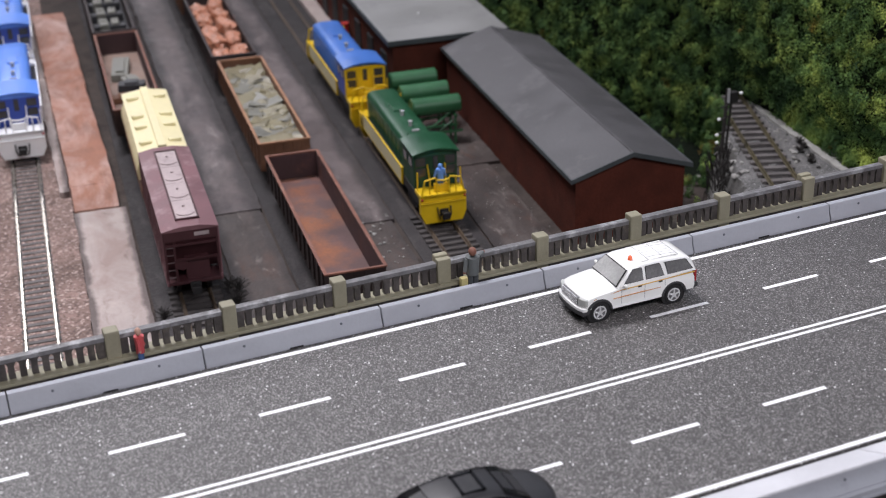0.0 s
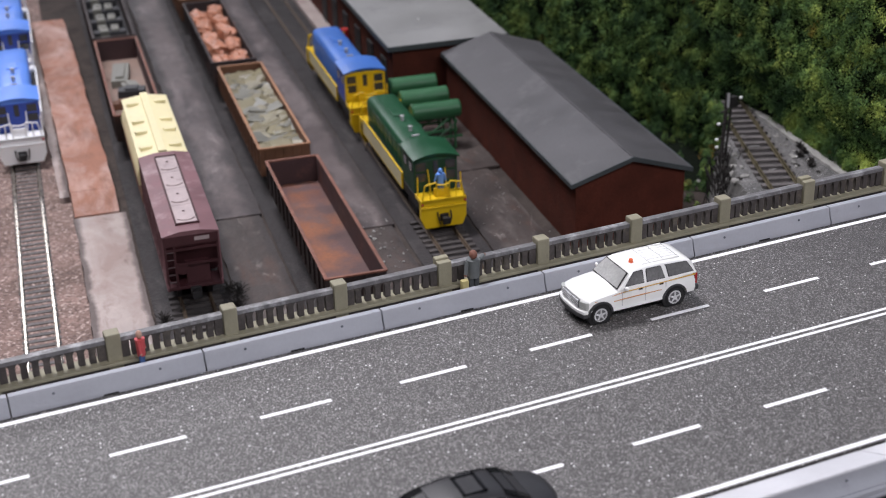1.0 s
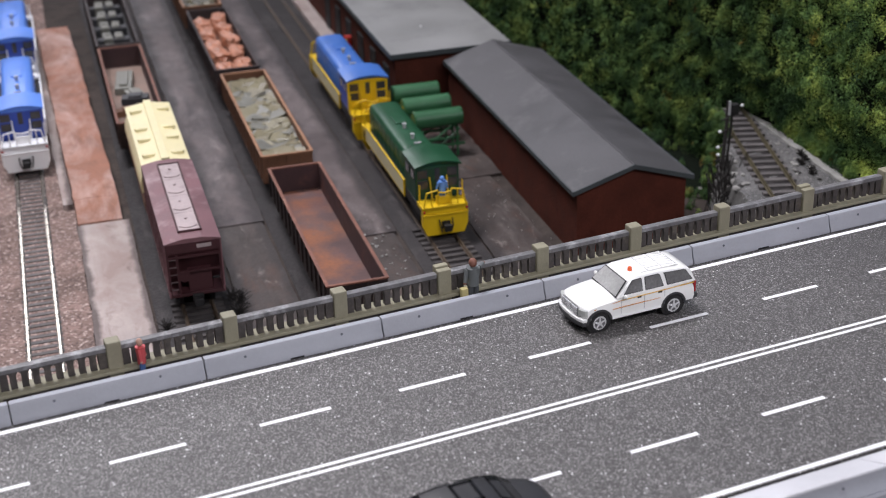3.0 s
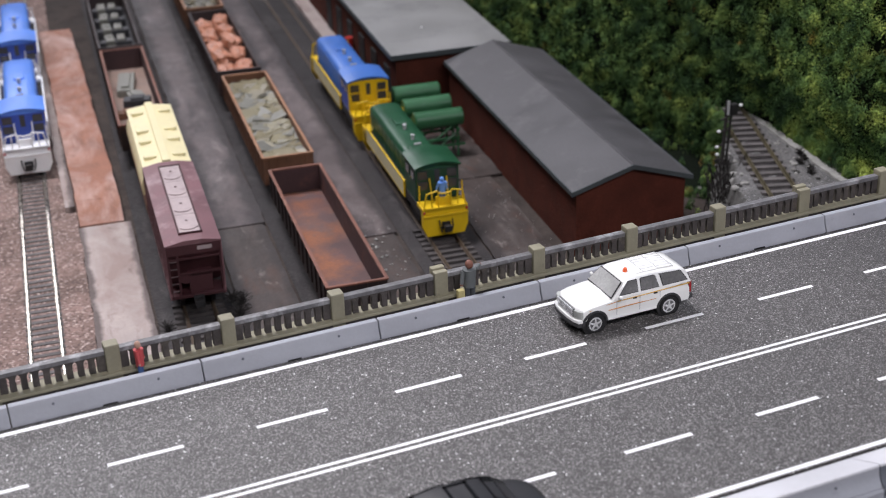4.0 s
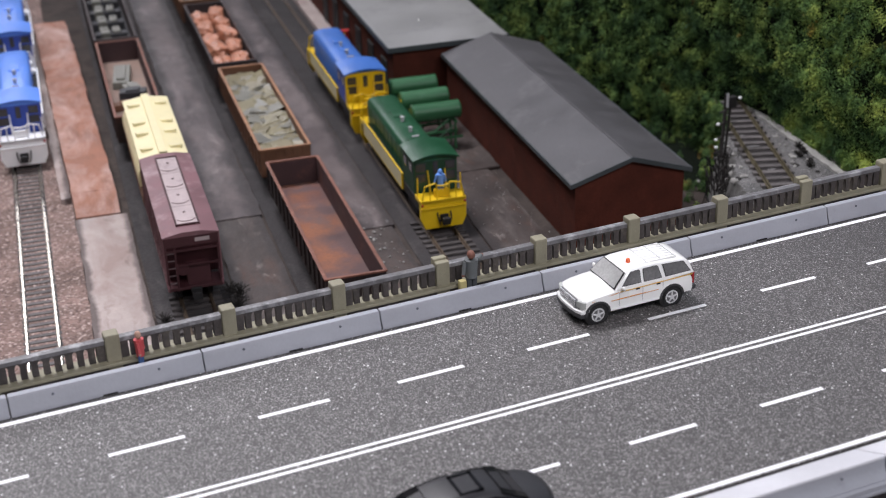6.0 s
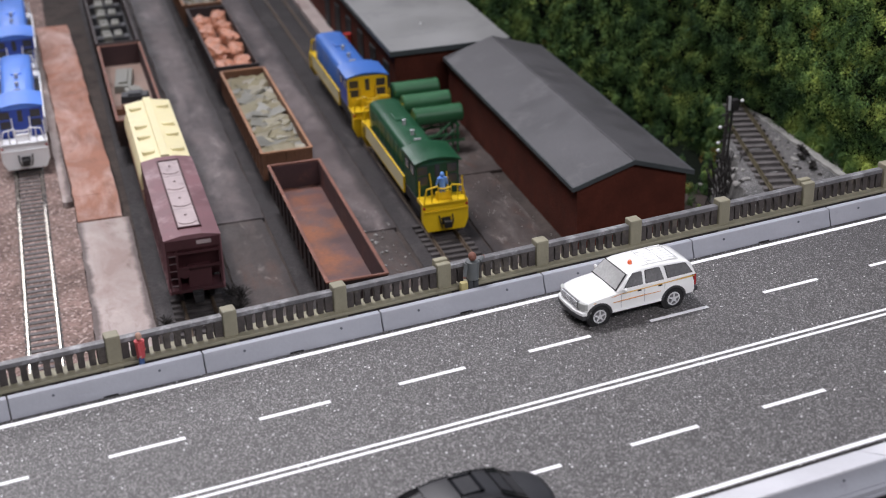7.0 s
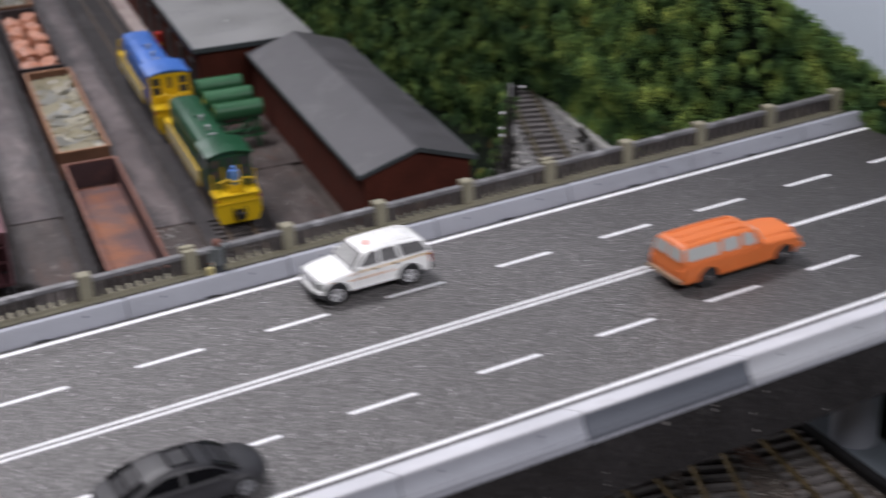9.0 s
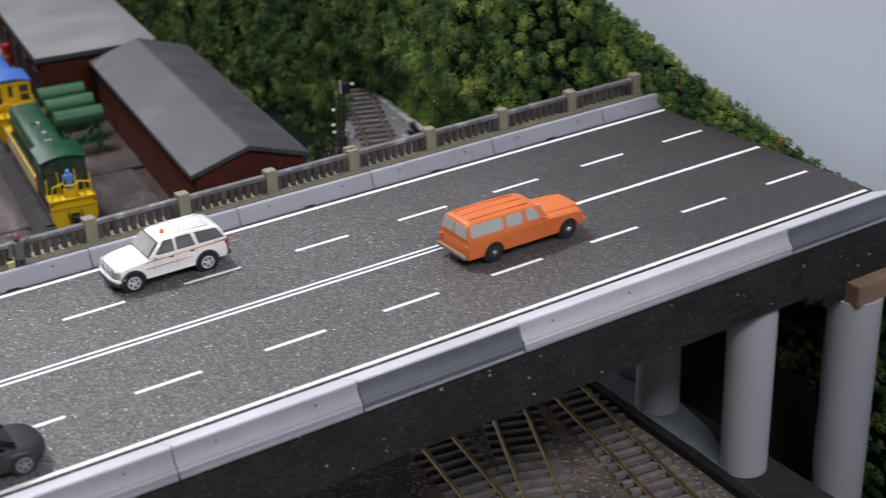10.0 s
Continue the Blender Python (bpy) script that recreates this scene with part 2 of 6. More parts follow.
PAD_RUST = material("rusty_platform", (.35, .155, .10), .7, vary=.24, size=14, fine=1.0, bump=.2, streak=(((.56, .39, .34), 18, .50), ((.19, .085, .055), 10, .3)))
DIRT = material("brown_dirt", (.175, .145, .125), .9, vary=.5, size=12, fine=1.2, bump=.9, other=(.22, .12, .085), mix=.25, flecks=((.36, .33, .30), 1.4, .06), spec=.2, wash=((.065, .06, .055), 16, .40))
TIE = material("tie_wood", (.085, .074, .072), .8, vary=.4, size=3, fine=.5, bump=.5, per_object=.45)
TIE_LIGHT = material("tie_grey", (.24, .22, .21), .8, vary=.35, size=3, fine=.5, bump=.5, per_object=.35)
TIE_GREY = material("tie_weathered", (.165, .15, .148), .8, vary=.4, size=3, fine=.5, bump=.5, per_object=.5)
RAIL = material("rail_steel", (.52, .48, .42), .26, metal=1, vary=.2, size=4, fine=.5, bump=.02)
RAIL_DARK = material("rail_dark_rust", (.10, .082, .045), .6, metal=.2, vary=.4, size=4, fine=.5, bump=.2)
RAIL_DULL = material("rail_dull_rust", (.10, .07, .048), .55, metal=.2, vary=.4, size=4, fine=.5, bump=.2)
CLIFF = material("plaster_bank", (.13, .126, .12), .85, vary=.45, size=7, fine=.8, bump=.8, wash=((.38, .37, .35), 7, .22), spec=.2)
RAIL_RUST = material("rail_rust", (.36, .27, .14), .45, metal=.6, vary=.4, size=4, fine=.5, bump=.2)
BRICK = material("red_brick_wall", (.092, .026, .017), .85, vary=.28, size=10, fine=.8, bump=.35, wash=((.05, .014, .010), 18, .25), spec=.15)
ROOF = material("roof_felt", (.088, .086, .092), .5, vary=.16, size=24, fine=.9, bump=.15, wash=((.135, .13, .136), 22, .28))
ROOF_LIGHT = material("roof_felt_light", (.28, .28, .28), .5, vary=.12, size=30, fine=.9, bump=.1, wash=((.20, .20, .205), 26, .34))
TRIM = material("roof_edge", (.065, .075, .08), .6, vary=.2, size=8, fine=.6, bump=.1)
BLACK = material("black_iron", (.016, .015, .016), .6, vary=.4, size=4, fine=.6, bump=.2)
RUBBER = plastic("tyre_rubber", (.018, .018, .019), .75)
RIM = material("silver_rim", (.86, .86, .87), .25, metal=.35, vary=.1, size=2, fine=.4, bump=.02)
# near-black tint that stands for deep shade among the trees and in hollows
DEEP_SHADE = material("deep_shade", (.007, .011, .006), .9, vary=.4, size=10, fine=1.5, bump=.5, spec=.1)
RIM_DULL = material("dull_rim", (.22, .22, .23), .4, metal=.3, vary=.15, size=2, fine=.4, bump=.02)
GLASS_BLACK = material("black_glazing", (.005, .005, .006), .25, vary=.2, size=12, fine=.5, bump=.02, spec=.15)
BUMPER = plastic("bumper_dark", (.045, .045, .048), .5)
GRILLE = plastic("grille_grey", (.11, .11, .115), .35)
RACK = plastic("roof_rack_grey", (.72, .72, .72), .4)
DRUM_RED = plastic("red_drum_paint", (.45, .03, .025), .4)
STEEL_GREY = plastic("pale_grey_steel", (.42, .42, .43), .35)
CHROME = material("chrome", (.78, .78, .78), .18, metal=1, vary=.06, size=3, fine=.4, bump=.0)
WHITE_CAR = plastic("white_car_paint", (.90, .90, .88), .28, .03, coat=.5)
ORANGE = plastic("orange_car_paint", (.71, .178, .042), .45, .08)
BLACK_CAR = plastic("black_car_plastic", (.019, .018, .021), .5, .2)
GLASS_DARK = plastic("dark_glazing", (.05, .05, .055), .12, .2, coat=.4)
GLASS_GREY = plastic("grey_glazing", (.44, .45, .43), .35, .08)
GLASS_SUV = plastic("smoked_glazing", (.19, .185, .185), .1, .5, coat=.6)
SCREEN = plastic("windscreen_glazing", (.50, .50, .49), .1, .35, coat=.6)
STRIPE = plastic("orange_stripe", (.62, .26, .04), .4)
STRIPE_YELLOW = plastic("yellow_stripe", (.72, .43, .08), .4)
RED_LENS = plastic("red_lens", (.35, .015, .02), .2, coat=.5)
AMBER = plastic("amber_lens", (.95, .16, .05), .25, coat=.5)
LOCO_GREEN = plastic("green_loco_paint", (.011, .075, .033), .42, .2)
LOCO_DARKGREEN = plastic("dark_green_loco_paint", (.010, .050, .024), .5, .2)
TANK_GREEN = plastic("green_tank_paint", (.028, .125, .05), .45, .2, wash=((.06, .16, .085), 9, .2))
LOCO_YELLOW = plastic("yellow_loco_paint", (.78, .51, .010), .42, .12, wash=((.5, .31, .01), 12, .15))
LOCO_BLUE = plastic("blue_loco_paint", (.065, .18, .56), .4, .12)
LOCO_DEEPBLUE = plastic("deep_blue_loco_paint", (.035, .08, .42), .42, .15)
LOCO_SKYBLUE = plastic("light_blue_loco_paint", (.11, .27, .82), .38, .1)
LOCO_WHITE = plastic("white_loco_paint", (.90, .90, .91), .4, .06, wash=((.66, .64, .63), 10, .1))
CREAM = plastic("cream_panel", (.64, .57, .36), .5, .12, wash=((.44, .37, .22), 12, .2))
HOPPER_BROWN = material("oxide_brown_paint", (.20, .098, .110), .55, vary=.2, size=14, fine=.8, bump=.08, wash=((.36, .25, .26), 20, .36))
HOPPER_DARK = material("oxide_dark_paint", (.060, .018, .022), .55, vary=.25, size=10, fine=.8, bump=.08)
HATCH_GREY = material("dusty_hatch", (.44, .36, .36), .65, vary=.14, size=7, fine=.8, bump=.1, wash=((.28, .22, .22), 8, .2))
HOPPER_CREAM = material("cream_hopper_paint", (.78, .70, .42), .5, vary=.08, size=12, fine=.7, bump=.05, wash=((.62, .50, .2), 14, .15))
GON_RED = material("gondola_oxide", (.16, .052, .040), .6, vary=.22, size=12, fine=.8, bump=.1, wash=((.30, .13, .09), 14, .25))
GON_RUST = material("gondola_rust", (.18, .080, .042), .65, vary=.3, size=10, fine=.8, bump=.2, wash=((.09, .05, .03), 12, .3))
GON_INNER = material("gondola_inner_grime_shaded", (.065, .032, .034), .65, vary=.35, size=12, fine=.8, bump=.12, wash=((.15, .06, .045), 16, .25))
GON_RIM_PALE = material("gondola_rim_orange", (.36, .18, .10), .6, vary=.25, size=8, fine=.8, bump=.15, wash=((.24, .11, .06), 10, .25))
# oxide side darkened to near-black, the outer walls' shade put into the colour
GON_SIDE_SHADED = material("gondola_side_shaded", (.030, .018, .017), .6, vary=.35, size=10, fine=.8, bump=.12, wash=((.075, .03, .025), 14, .22))
GON_RIM = material("gondola_rim_rust", (.21, .085, .058), .6, vary=.25, size=8, fine=.8, bump=.15, wash=((.34, .17, .12), 10, .25))
GON_DARK = material("gondola_dark", (.05, .035, .035), .6, vary=.3, size=12, fine=.8, bump=.1, wash=((.15, .08, .07), 16, .25))
GON_FLOOR = material("gondola_floor_rust", (.115, .062, .06), .6, vary=.3, size=16, fine=1.0, bump=.12, other=(.28, .095, .036), mix=.56, wash=((.10, .075, .08), 30, .32))
GON_TAN = material("gondola_floor_tan", (.30, .21, .17), .65, vary=.25, size=12, fine=1.0, bump=.12, wash=((.18, .10, .075), 14, .3))
SCRAP = material("scrap_pieces", (.21, .18, .115), .35, vary=.35, size=5, fine=.8, bump=.2, island=True, other=(.20, .18, .115), mix=.4)
SCRAP_DARK = material("dark_scrap", (.05, .05, .055), .55, vary=.4, size=5, fine=.8, bump=.2)
PALE_LOAD = material("pale_load", (.22, .215, .185), .4, vary=.25, size=8, fine=.8, bump=.1)
COPPER_LOAD = material("copper_bales", (.56, .235, .14), .38, vary=.4, size=3, fine=.9, bump=.6, wash=((.80, .52, .42), 4, .26))
SKIN = plastic("figure_skin", (.48, .29, .22), .6)
RED_CLOTH = plastic("figure_red", (.52, .075, .08), .6)
BLUE_CLOTH = plastic("figure_blue", (.16, .34, .78), .6)
DENIM = plastic("figure_denim", (.06, .12, .28), .6)
GREY_CLOTH = plastic("figure_grey", (.12, .13, .13), .6)
GREY_DARK = plastic("figure_dark_grey", (.06, .065, .07), .6)
BAG = plastic("figure_bag", (.42, .36, .16), .6)
SKY = material("painted_sky_wall", (.80, .89, 1.0), .9, vary=.03, size=260, fine=2, bump=.01)
PLASTER = material("room_plaster", (.36, .36, .36), .9, vary=.05, size=200, fine=3, bump=.02)
ROCK = material("pale_rock", (.38, .37, .35), .85, vary=.35, size=4, fine=.8, bump=.5)
CARD = material("brown_cap", (.30, .20, .13), .85, vary=.25, size=8, fine=.8, bump=.3)
POST = material("dark_timber_post", (.03, .026, .024), .8, vary=.5, size=4, fine=.7, bump=.4)

# ---------------------------------------------------------------- ground, room and backdrop
def smooth(a, b, t):
    k = min(1.0, max(0.0, (t - a) / (b - a)))
    return k * k * (3 - 2 * k)


def brink(y):
    """Distance from the spur's middle to the left edge of its bank."""
    return -38 + 40 * smooth(520, 660, y)


def ground_height(x, y):
    side = (x - 424) * .932 - (y - 562) * .363        # distance to the right of the spur
    edge = brink(y) + 2.0 * noise.noise(Vector((x / 20, y / 14, 5)))      # ragged left brink
    rise = smooth(edge - 6, edge, side) * smooth(400, 430, y) * (1 - smooth(646, 656, y))
    worn = brink(y) + 11 + 4 * noise.noise(Vector((x / 11, y / 16, 9)))      # eroded lower shelf at the brink
    rise *= 1 - .26 * (1 - smooth(worn - 1.2, worn + 1.2, side)) * (1 - smooth(556, 580, y))
    pit = smooth(410, 422, x) * (1 - smooth(208, 226, y))
    return -114.0 + 41.2 * rise - 52 * pit + 1.2 * rise * noise.noise(Vector((x / 9, y / 9, 0)))


def build_ground():
    bm = new_bm()
    xs = sorted({*range(-1500, -300, 200), *range(-300, 340, 40), *[340 + 2.5 * k for k in range(57)], 493})
    ys = sorted({*range(-1200, 180, 60), *range(180, 240, 6), *range(240, 380, 20), *range(380, 720, 3), *range(720, 4000, 80)})
    grid = [[bm.verts.new((x, y, ground_height(x, y))) for y in ys] for x in xs]
    for i in range(len(xs) - 1):
        for j in range(len(ys) - 1):
            f = bm.faces.new((grid[i][j], grid[i + 1][j], grid[i + 1][j + 1], grid[i][j + 1]))
            x, y = xs[i], ys[j]
            low = min(ground_height(a, b) for a in (xs[i], xs[i + 1]) for b in (ys[j], ys[j + 1]))
            high = max(ground_height(a, b) for a in (xs[i], xs[i + 1]) for b in (ys[j], ys[j + 1]))
            # under the bridge, 3 and 4 paint its shade onto the ground as dark tints
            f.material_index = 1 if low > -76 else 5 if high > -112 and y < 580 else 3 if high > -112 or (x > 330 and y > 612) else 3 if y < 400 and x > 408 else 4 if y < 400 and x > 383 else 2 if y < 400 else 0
    solid("ground", bm, [EARTH, GRAVEL, DIRT, DEEP_SHADE, GROOVE, CLIFF], Matrix(), "dark cinder yard ground with pale gravel by the backdrop", "ground", kind="structure", smooth=True)


build_ground()


def slab(name, u0, u1, v0, v1, z0, z1, mat, label, bend=0.0):
    bm = new_bm()
    n = max(4, int((v1 - v0) / 9))
    rough = lambda u, v: u + 1.0 * noise.noise(Vector((u * .7, v / 26, 1))) + .7 * noise.noise(Vector((u * .7, v / 7, 4)))
    vs = [v0 + (v1 - v0) * i / n for i in range(n + 1)]
    mid = [u0 + (u1 - u0) * i / 4 for i in range(1, 4)]
    near = [(u, v0 + 1.0 * noise.noise(Vector((u / 7, v0, 2)))) for u in mid]
    outline = [(rough(u0, v), v) for v in vs[::-1]] + near + [(rough(u1, v), v) for v in vs]
    outline = [(u + bend * (v - 746) / 432, v) for u, v in outline]
    prism(bm, outline, "z", z0, z1)
    solid(name, bm, mat, yard(0, 0, 0), label, "pavement", kind="structure")


slab("pavement_1", 26, 59, 712, 1500, -116, -111.4, SLAB, "grey asphalt strip between two yard tracks")
slab("pavement_2", 26, 58, 380, 711.6, -116, -112.0, LOT, "darker patched asphalt strip between two yard tracks")
slab("pavement_3", 106, 134, 668, 1500, -116, -111.4, SLAB, "grey asphalt strip beside the locomotive track")
slab("pavement_4", 106, 132, 380, 667.6, -116, -112.1, LOT, "broken pale asphalt beside the locomotive track")
slab("pavement_5", 183, 226, 735, 1500, -116, -111.8, LOT, "patched grey asphalt lot beside the brick shed")
slab("pavement_6", 181, 218, 380, 734.6, -116, -112.4, LOT, "stained lower asphalt beside the brick shed")
slab("pavement_7", -55, -23, 380, 745, -116, -111.5, PAD, "pale stained concrete pad beside the track")
slab("pavement_8", -54.5, -26.5, 771, 1178, -116, -104.0, PAD_RUST, "rust-brown raised platform beside the track", -10)
bm = new_bm()
prism(bm, [(746.4, -116), (746.4, -111.0), (750, -110.6), (768, -104.6), (770.8, -104.1), (770.8, -116)], "x", -54.9, -27.0)
solid("platform_ramp", bm, PAD_RUST, yard(0, 0, 0), "rust-brown ramp up to the raised platform", "ramp", kind="structure")
slab("pavement_9", -61.5, -55.2, 775, 1178, -116, -108.5, PAD, "pale concrete kerb along the rusty platform", -10)
slab("pavement_10", 176, 190, 985, 1500, -116, -110.0, PAD, "pale concrete walk in front of the far building")
slab("ballast_1", -116, -55.3, 380, 1500, -116, -112.4, BALLAST, "pinkish gravel ballast beside the track")
slab("ballast_2", -300, -117, 380, 1500, -116, -112.8, BALLAST, "brown gravel beside the outer track")


def build_room():
    bm = new_bm()
    box(bm, -1600, 493, 4000, 4030, -900, 1450)
    solid("wall_north", bm, PLASTER, Matrix(), "plain plaster wall behind the yard", "wall", kind="structure")
    bm = new_bm()
    box(bm, -1630, -1600, -1230, 4030, -900, 1450)
    solid("wall_west", bm, PLASTER, Matrix(), "plain plaster wall", "wall", kind="structure")
    bm = new_bm()
    box(bm, -1600, 493, -1230, -1200, -900, 1450)
    solid("wall_south", bm, PLASTER, Matrix(), "plain plaster wall", "wall", kind="structure")
    bm = new_bm()
    box(bm, -1630, 520, -1230, 4030, 1450, 1480)
    solid("ceiling", bm, PLASTER, Matrix(), "plain pale ceiling", "ceiling", kind="structure")
    bm = new_bm()
    box(bm, 494, 520, -1230, 4030, -900, 1450)
    solid("wall_east", bm, SKY, Matrix(), "smooth wall painted pale blue-grey as sky", "wall", kind="structure")


build_room()


# the wooded hillside standing against the painted sky
def crest(y):
    """Height of the skyline in millimetres at y."""
    return -3 + (y - 195) * .268 - 4.5 * (1 - smooth(285, 350, y)) + 4.5 * smooth(300, 430, y) + 2.5 * noise.noise(Vector((y / 60, 3, 0)))


def hill_x(y, z):
    return 477.0 - (y - 200) * .056 + 9.0 * smooth(520, 615, y) * (1 - smooth(690, 780, y))


def build_forest():
    rng = np.random.default_rng(5)
    trees = []
    for z in np.arange(-160.0, 240.0, 6.3):
        for y in np.arange(-40.0, 1330.0, 7.0):
            yy, zz = y + rng.uniform(-3.6, 3.6), z + rng.uniform(-3.2, 3.2)
            if zz > crest(yy) - 3.0 or (420 < yy < 652 and zz < -64):
                continue
            trees.append((yy, zz, rng.uniform(.5, 1.1) * (.55 + .5 * smooth(360, 520, yy)), rng.uniform(0, 1) ** 2 * (2 + 13 * smooth(360, 450, yy)) * (1 - .9 * smooth(470, 500, yy) * (1 - smooth(650, 670, yy)) * (1 - smooth(-52, -25, zz)))))
    for z in np.arange(-66.0, 70.0, 4.6):            # smaller, closer trees towards the end of the bridge
        for y in np.arange(140.0, 400.0, 5.0):
            yy, zz = y + rng.uniform(-2.4, 2.4), z + rng.uniform(-2.2, 2.2)
            if zz < crest(yy) - 3.0:
                trees.append((yy, zz, rng.uniform(.3, .55), rng.uniform(0, 1.5)))
    for y in np.arange(150.0, 1330.0, 4.2):          # small ragged trees along the skyline
        yy = y + rng.uniform(-2, 2)
        trees.append((yy, crest(yy) - rng.uniform(1.0, 4.5), rng.uniform(.22, .5), 0.0))
    for k in range(22):                              # bushes in the dip beside the spur
        yy = rng.uniform(596, 715)
        x = 424 + (yy - 562) * .389 - 22 - rng.uniform(0, 26)
        trees.append((yy, rng.uniform(-115, -109), rng.uniform(.35, .55), hill_x(yy, 0) - x))
    for k in range(130):                             # undergrowth along the spur's pale edge
        yy = rng.uniform(466, 604)
        x = 442 + (yy - 500) * .151 + 7.5 + rng.uniform(0, 8)
        trees.append((yy, rng.uniform(-73, -60), rng.uniform(.35, .6), max(0.0, hill_x(yy, 0) - x)))
    for k in range(110):                             # thicket at the foot of the spur's bank
        yy = rng.uniform(585, 668)
        side = brink(yy) - rng.uniform(2, 13)
        trees.append((yy, rng.uniform(-113, -84), rng.uniform(.3, .5), max(0.0, hill_x(yy, 0) - 424 - (side + (yy - 562) * .363) / .932)))
    for k in range(34):                              # shrubs grown over the far end of the spur
        yy = rng.uniform(600, 652)
        x = 424 + (yy - 562) * .389 - rng.uniform(7, 17)
        trees.append((yy, rng.uniform(-72, -62), rng.uniform(.3, .45), max(0.0, hill_x(yy, 0) - x)))
    t = np.array(trees)
    n = len(t)
    count = np.where(t[:, 0] > 760, 60, 165)         # leaves on each tree
    m = int(count.sum())
    yy, zz, s, out = (np.repeat(t[:, k], count) for k in range(4))
    tall = rng.uniform(.75, 1.35, n).repeat(count)
    spin = rng.uniform(0, 6.28, n).repeat(count)
    th, ph = rng.uniform(0, 2 * np.pi, m), np.arccos(rng.uniform(-.5, 1, m))
    rad = rng.uniform(.70, 1.04, m)
    lump = 1 + .34 * np.sin(3 * th + spin) * np.sin(2.5 * ph + spin * 2)
    cx = -np.abs(np.cos(th)) * np.sin(ph) * (3.6 + 4.2 * np.clip((yy - 330) / 120, 0, 1)) * s * rad * lump - out
    cy = np.sin(th) * np.sin(ph) * 7.0 * s * rad * lump
    cz = (np.cos(ph) * 8.2 * tall * s * lump - 2.0) * rad
    centre = np.c_[np.repeat([hill_x(a, 0) for a in t[:, 0]], count) + cx, yy + cy, zz + cz]
    size = rng.uniform(.34, .74, m) * (.75 + .25 * s) * np.where(yy > 760, 1.5, 1.0)
    face = np.c_[-np.abs(np.cos(th)) * np.sin(ph), np.sin(th) * np.sin(ph), np.cos(ph)] + rng.normal(scale=.42, size=(m, 3))
    face /= np.linalg.norm(face, axis=1, keepdims=True)
    a = np.cross(face, rng.normal(size=(m, 3)))
    a /= np.linalg.norm(a, axis=1, keepdims=True)
    b = np.cross(face, a)
    a *= size[:, None]
    b *= (size * rng.uniform(.5, .9, m))[:, None]
    quad = np.stack([centre - a, centre - b * .8, centre + a, centre + b], 1).reshape(-1, 3) * MM
    me = bpy.data.meshes.new("forest_hillside")
    me.vertices.add(m * 4)
    me.vertices.foreach_set("co", quad.ravel().astype(np.float32))
    me.loops.add(m * 4)
    me.loops.foreach_set("vertex_index", np.arange(m * 4, dtype=np.int32))
    me.polygons.add(m)
    me.polygons.foreach_set("loop_start", np.arange(0, m * 4, 4, dtype=np.int32))
    me.update()
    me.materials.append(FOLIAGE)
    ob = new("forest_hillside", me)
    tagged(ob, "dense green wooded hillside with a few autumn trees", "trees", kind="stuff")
    # near-black sheet behind the leaves, painted as shade among trees, up to the skyline
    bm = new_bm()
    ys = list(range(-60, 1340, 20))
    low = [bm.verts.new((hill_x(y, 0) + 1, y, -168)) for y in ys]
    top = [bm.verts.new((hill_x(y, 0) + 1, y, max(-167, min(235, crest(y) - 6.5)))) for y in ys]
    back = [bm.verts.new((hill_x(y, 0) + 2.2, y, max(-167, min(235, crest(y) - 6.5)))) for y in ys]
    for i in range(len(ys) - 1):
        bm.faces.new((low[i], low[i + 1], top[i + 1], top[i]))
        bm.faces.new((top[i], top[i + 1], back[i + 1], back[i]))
    solid("backdrop", bm, DEEP_SHADE, Matrix(), "near-black sheet painted as shade behind the trees, before the sky wall", "backdrop", kind="structure")


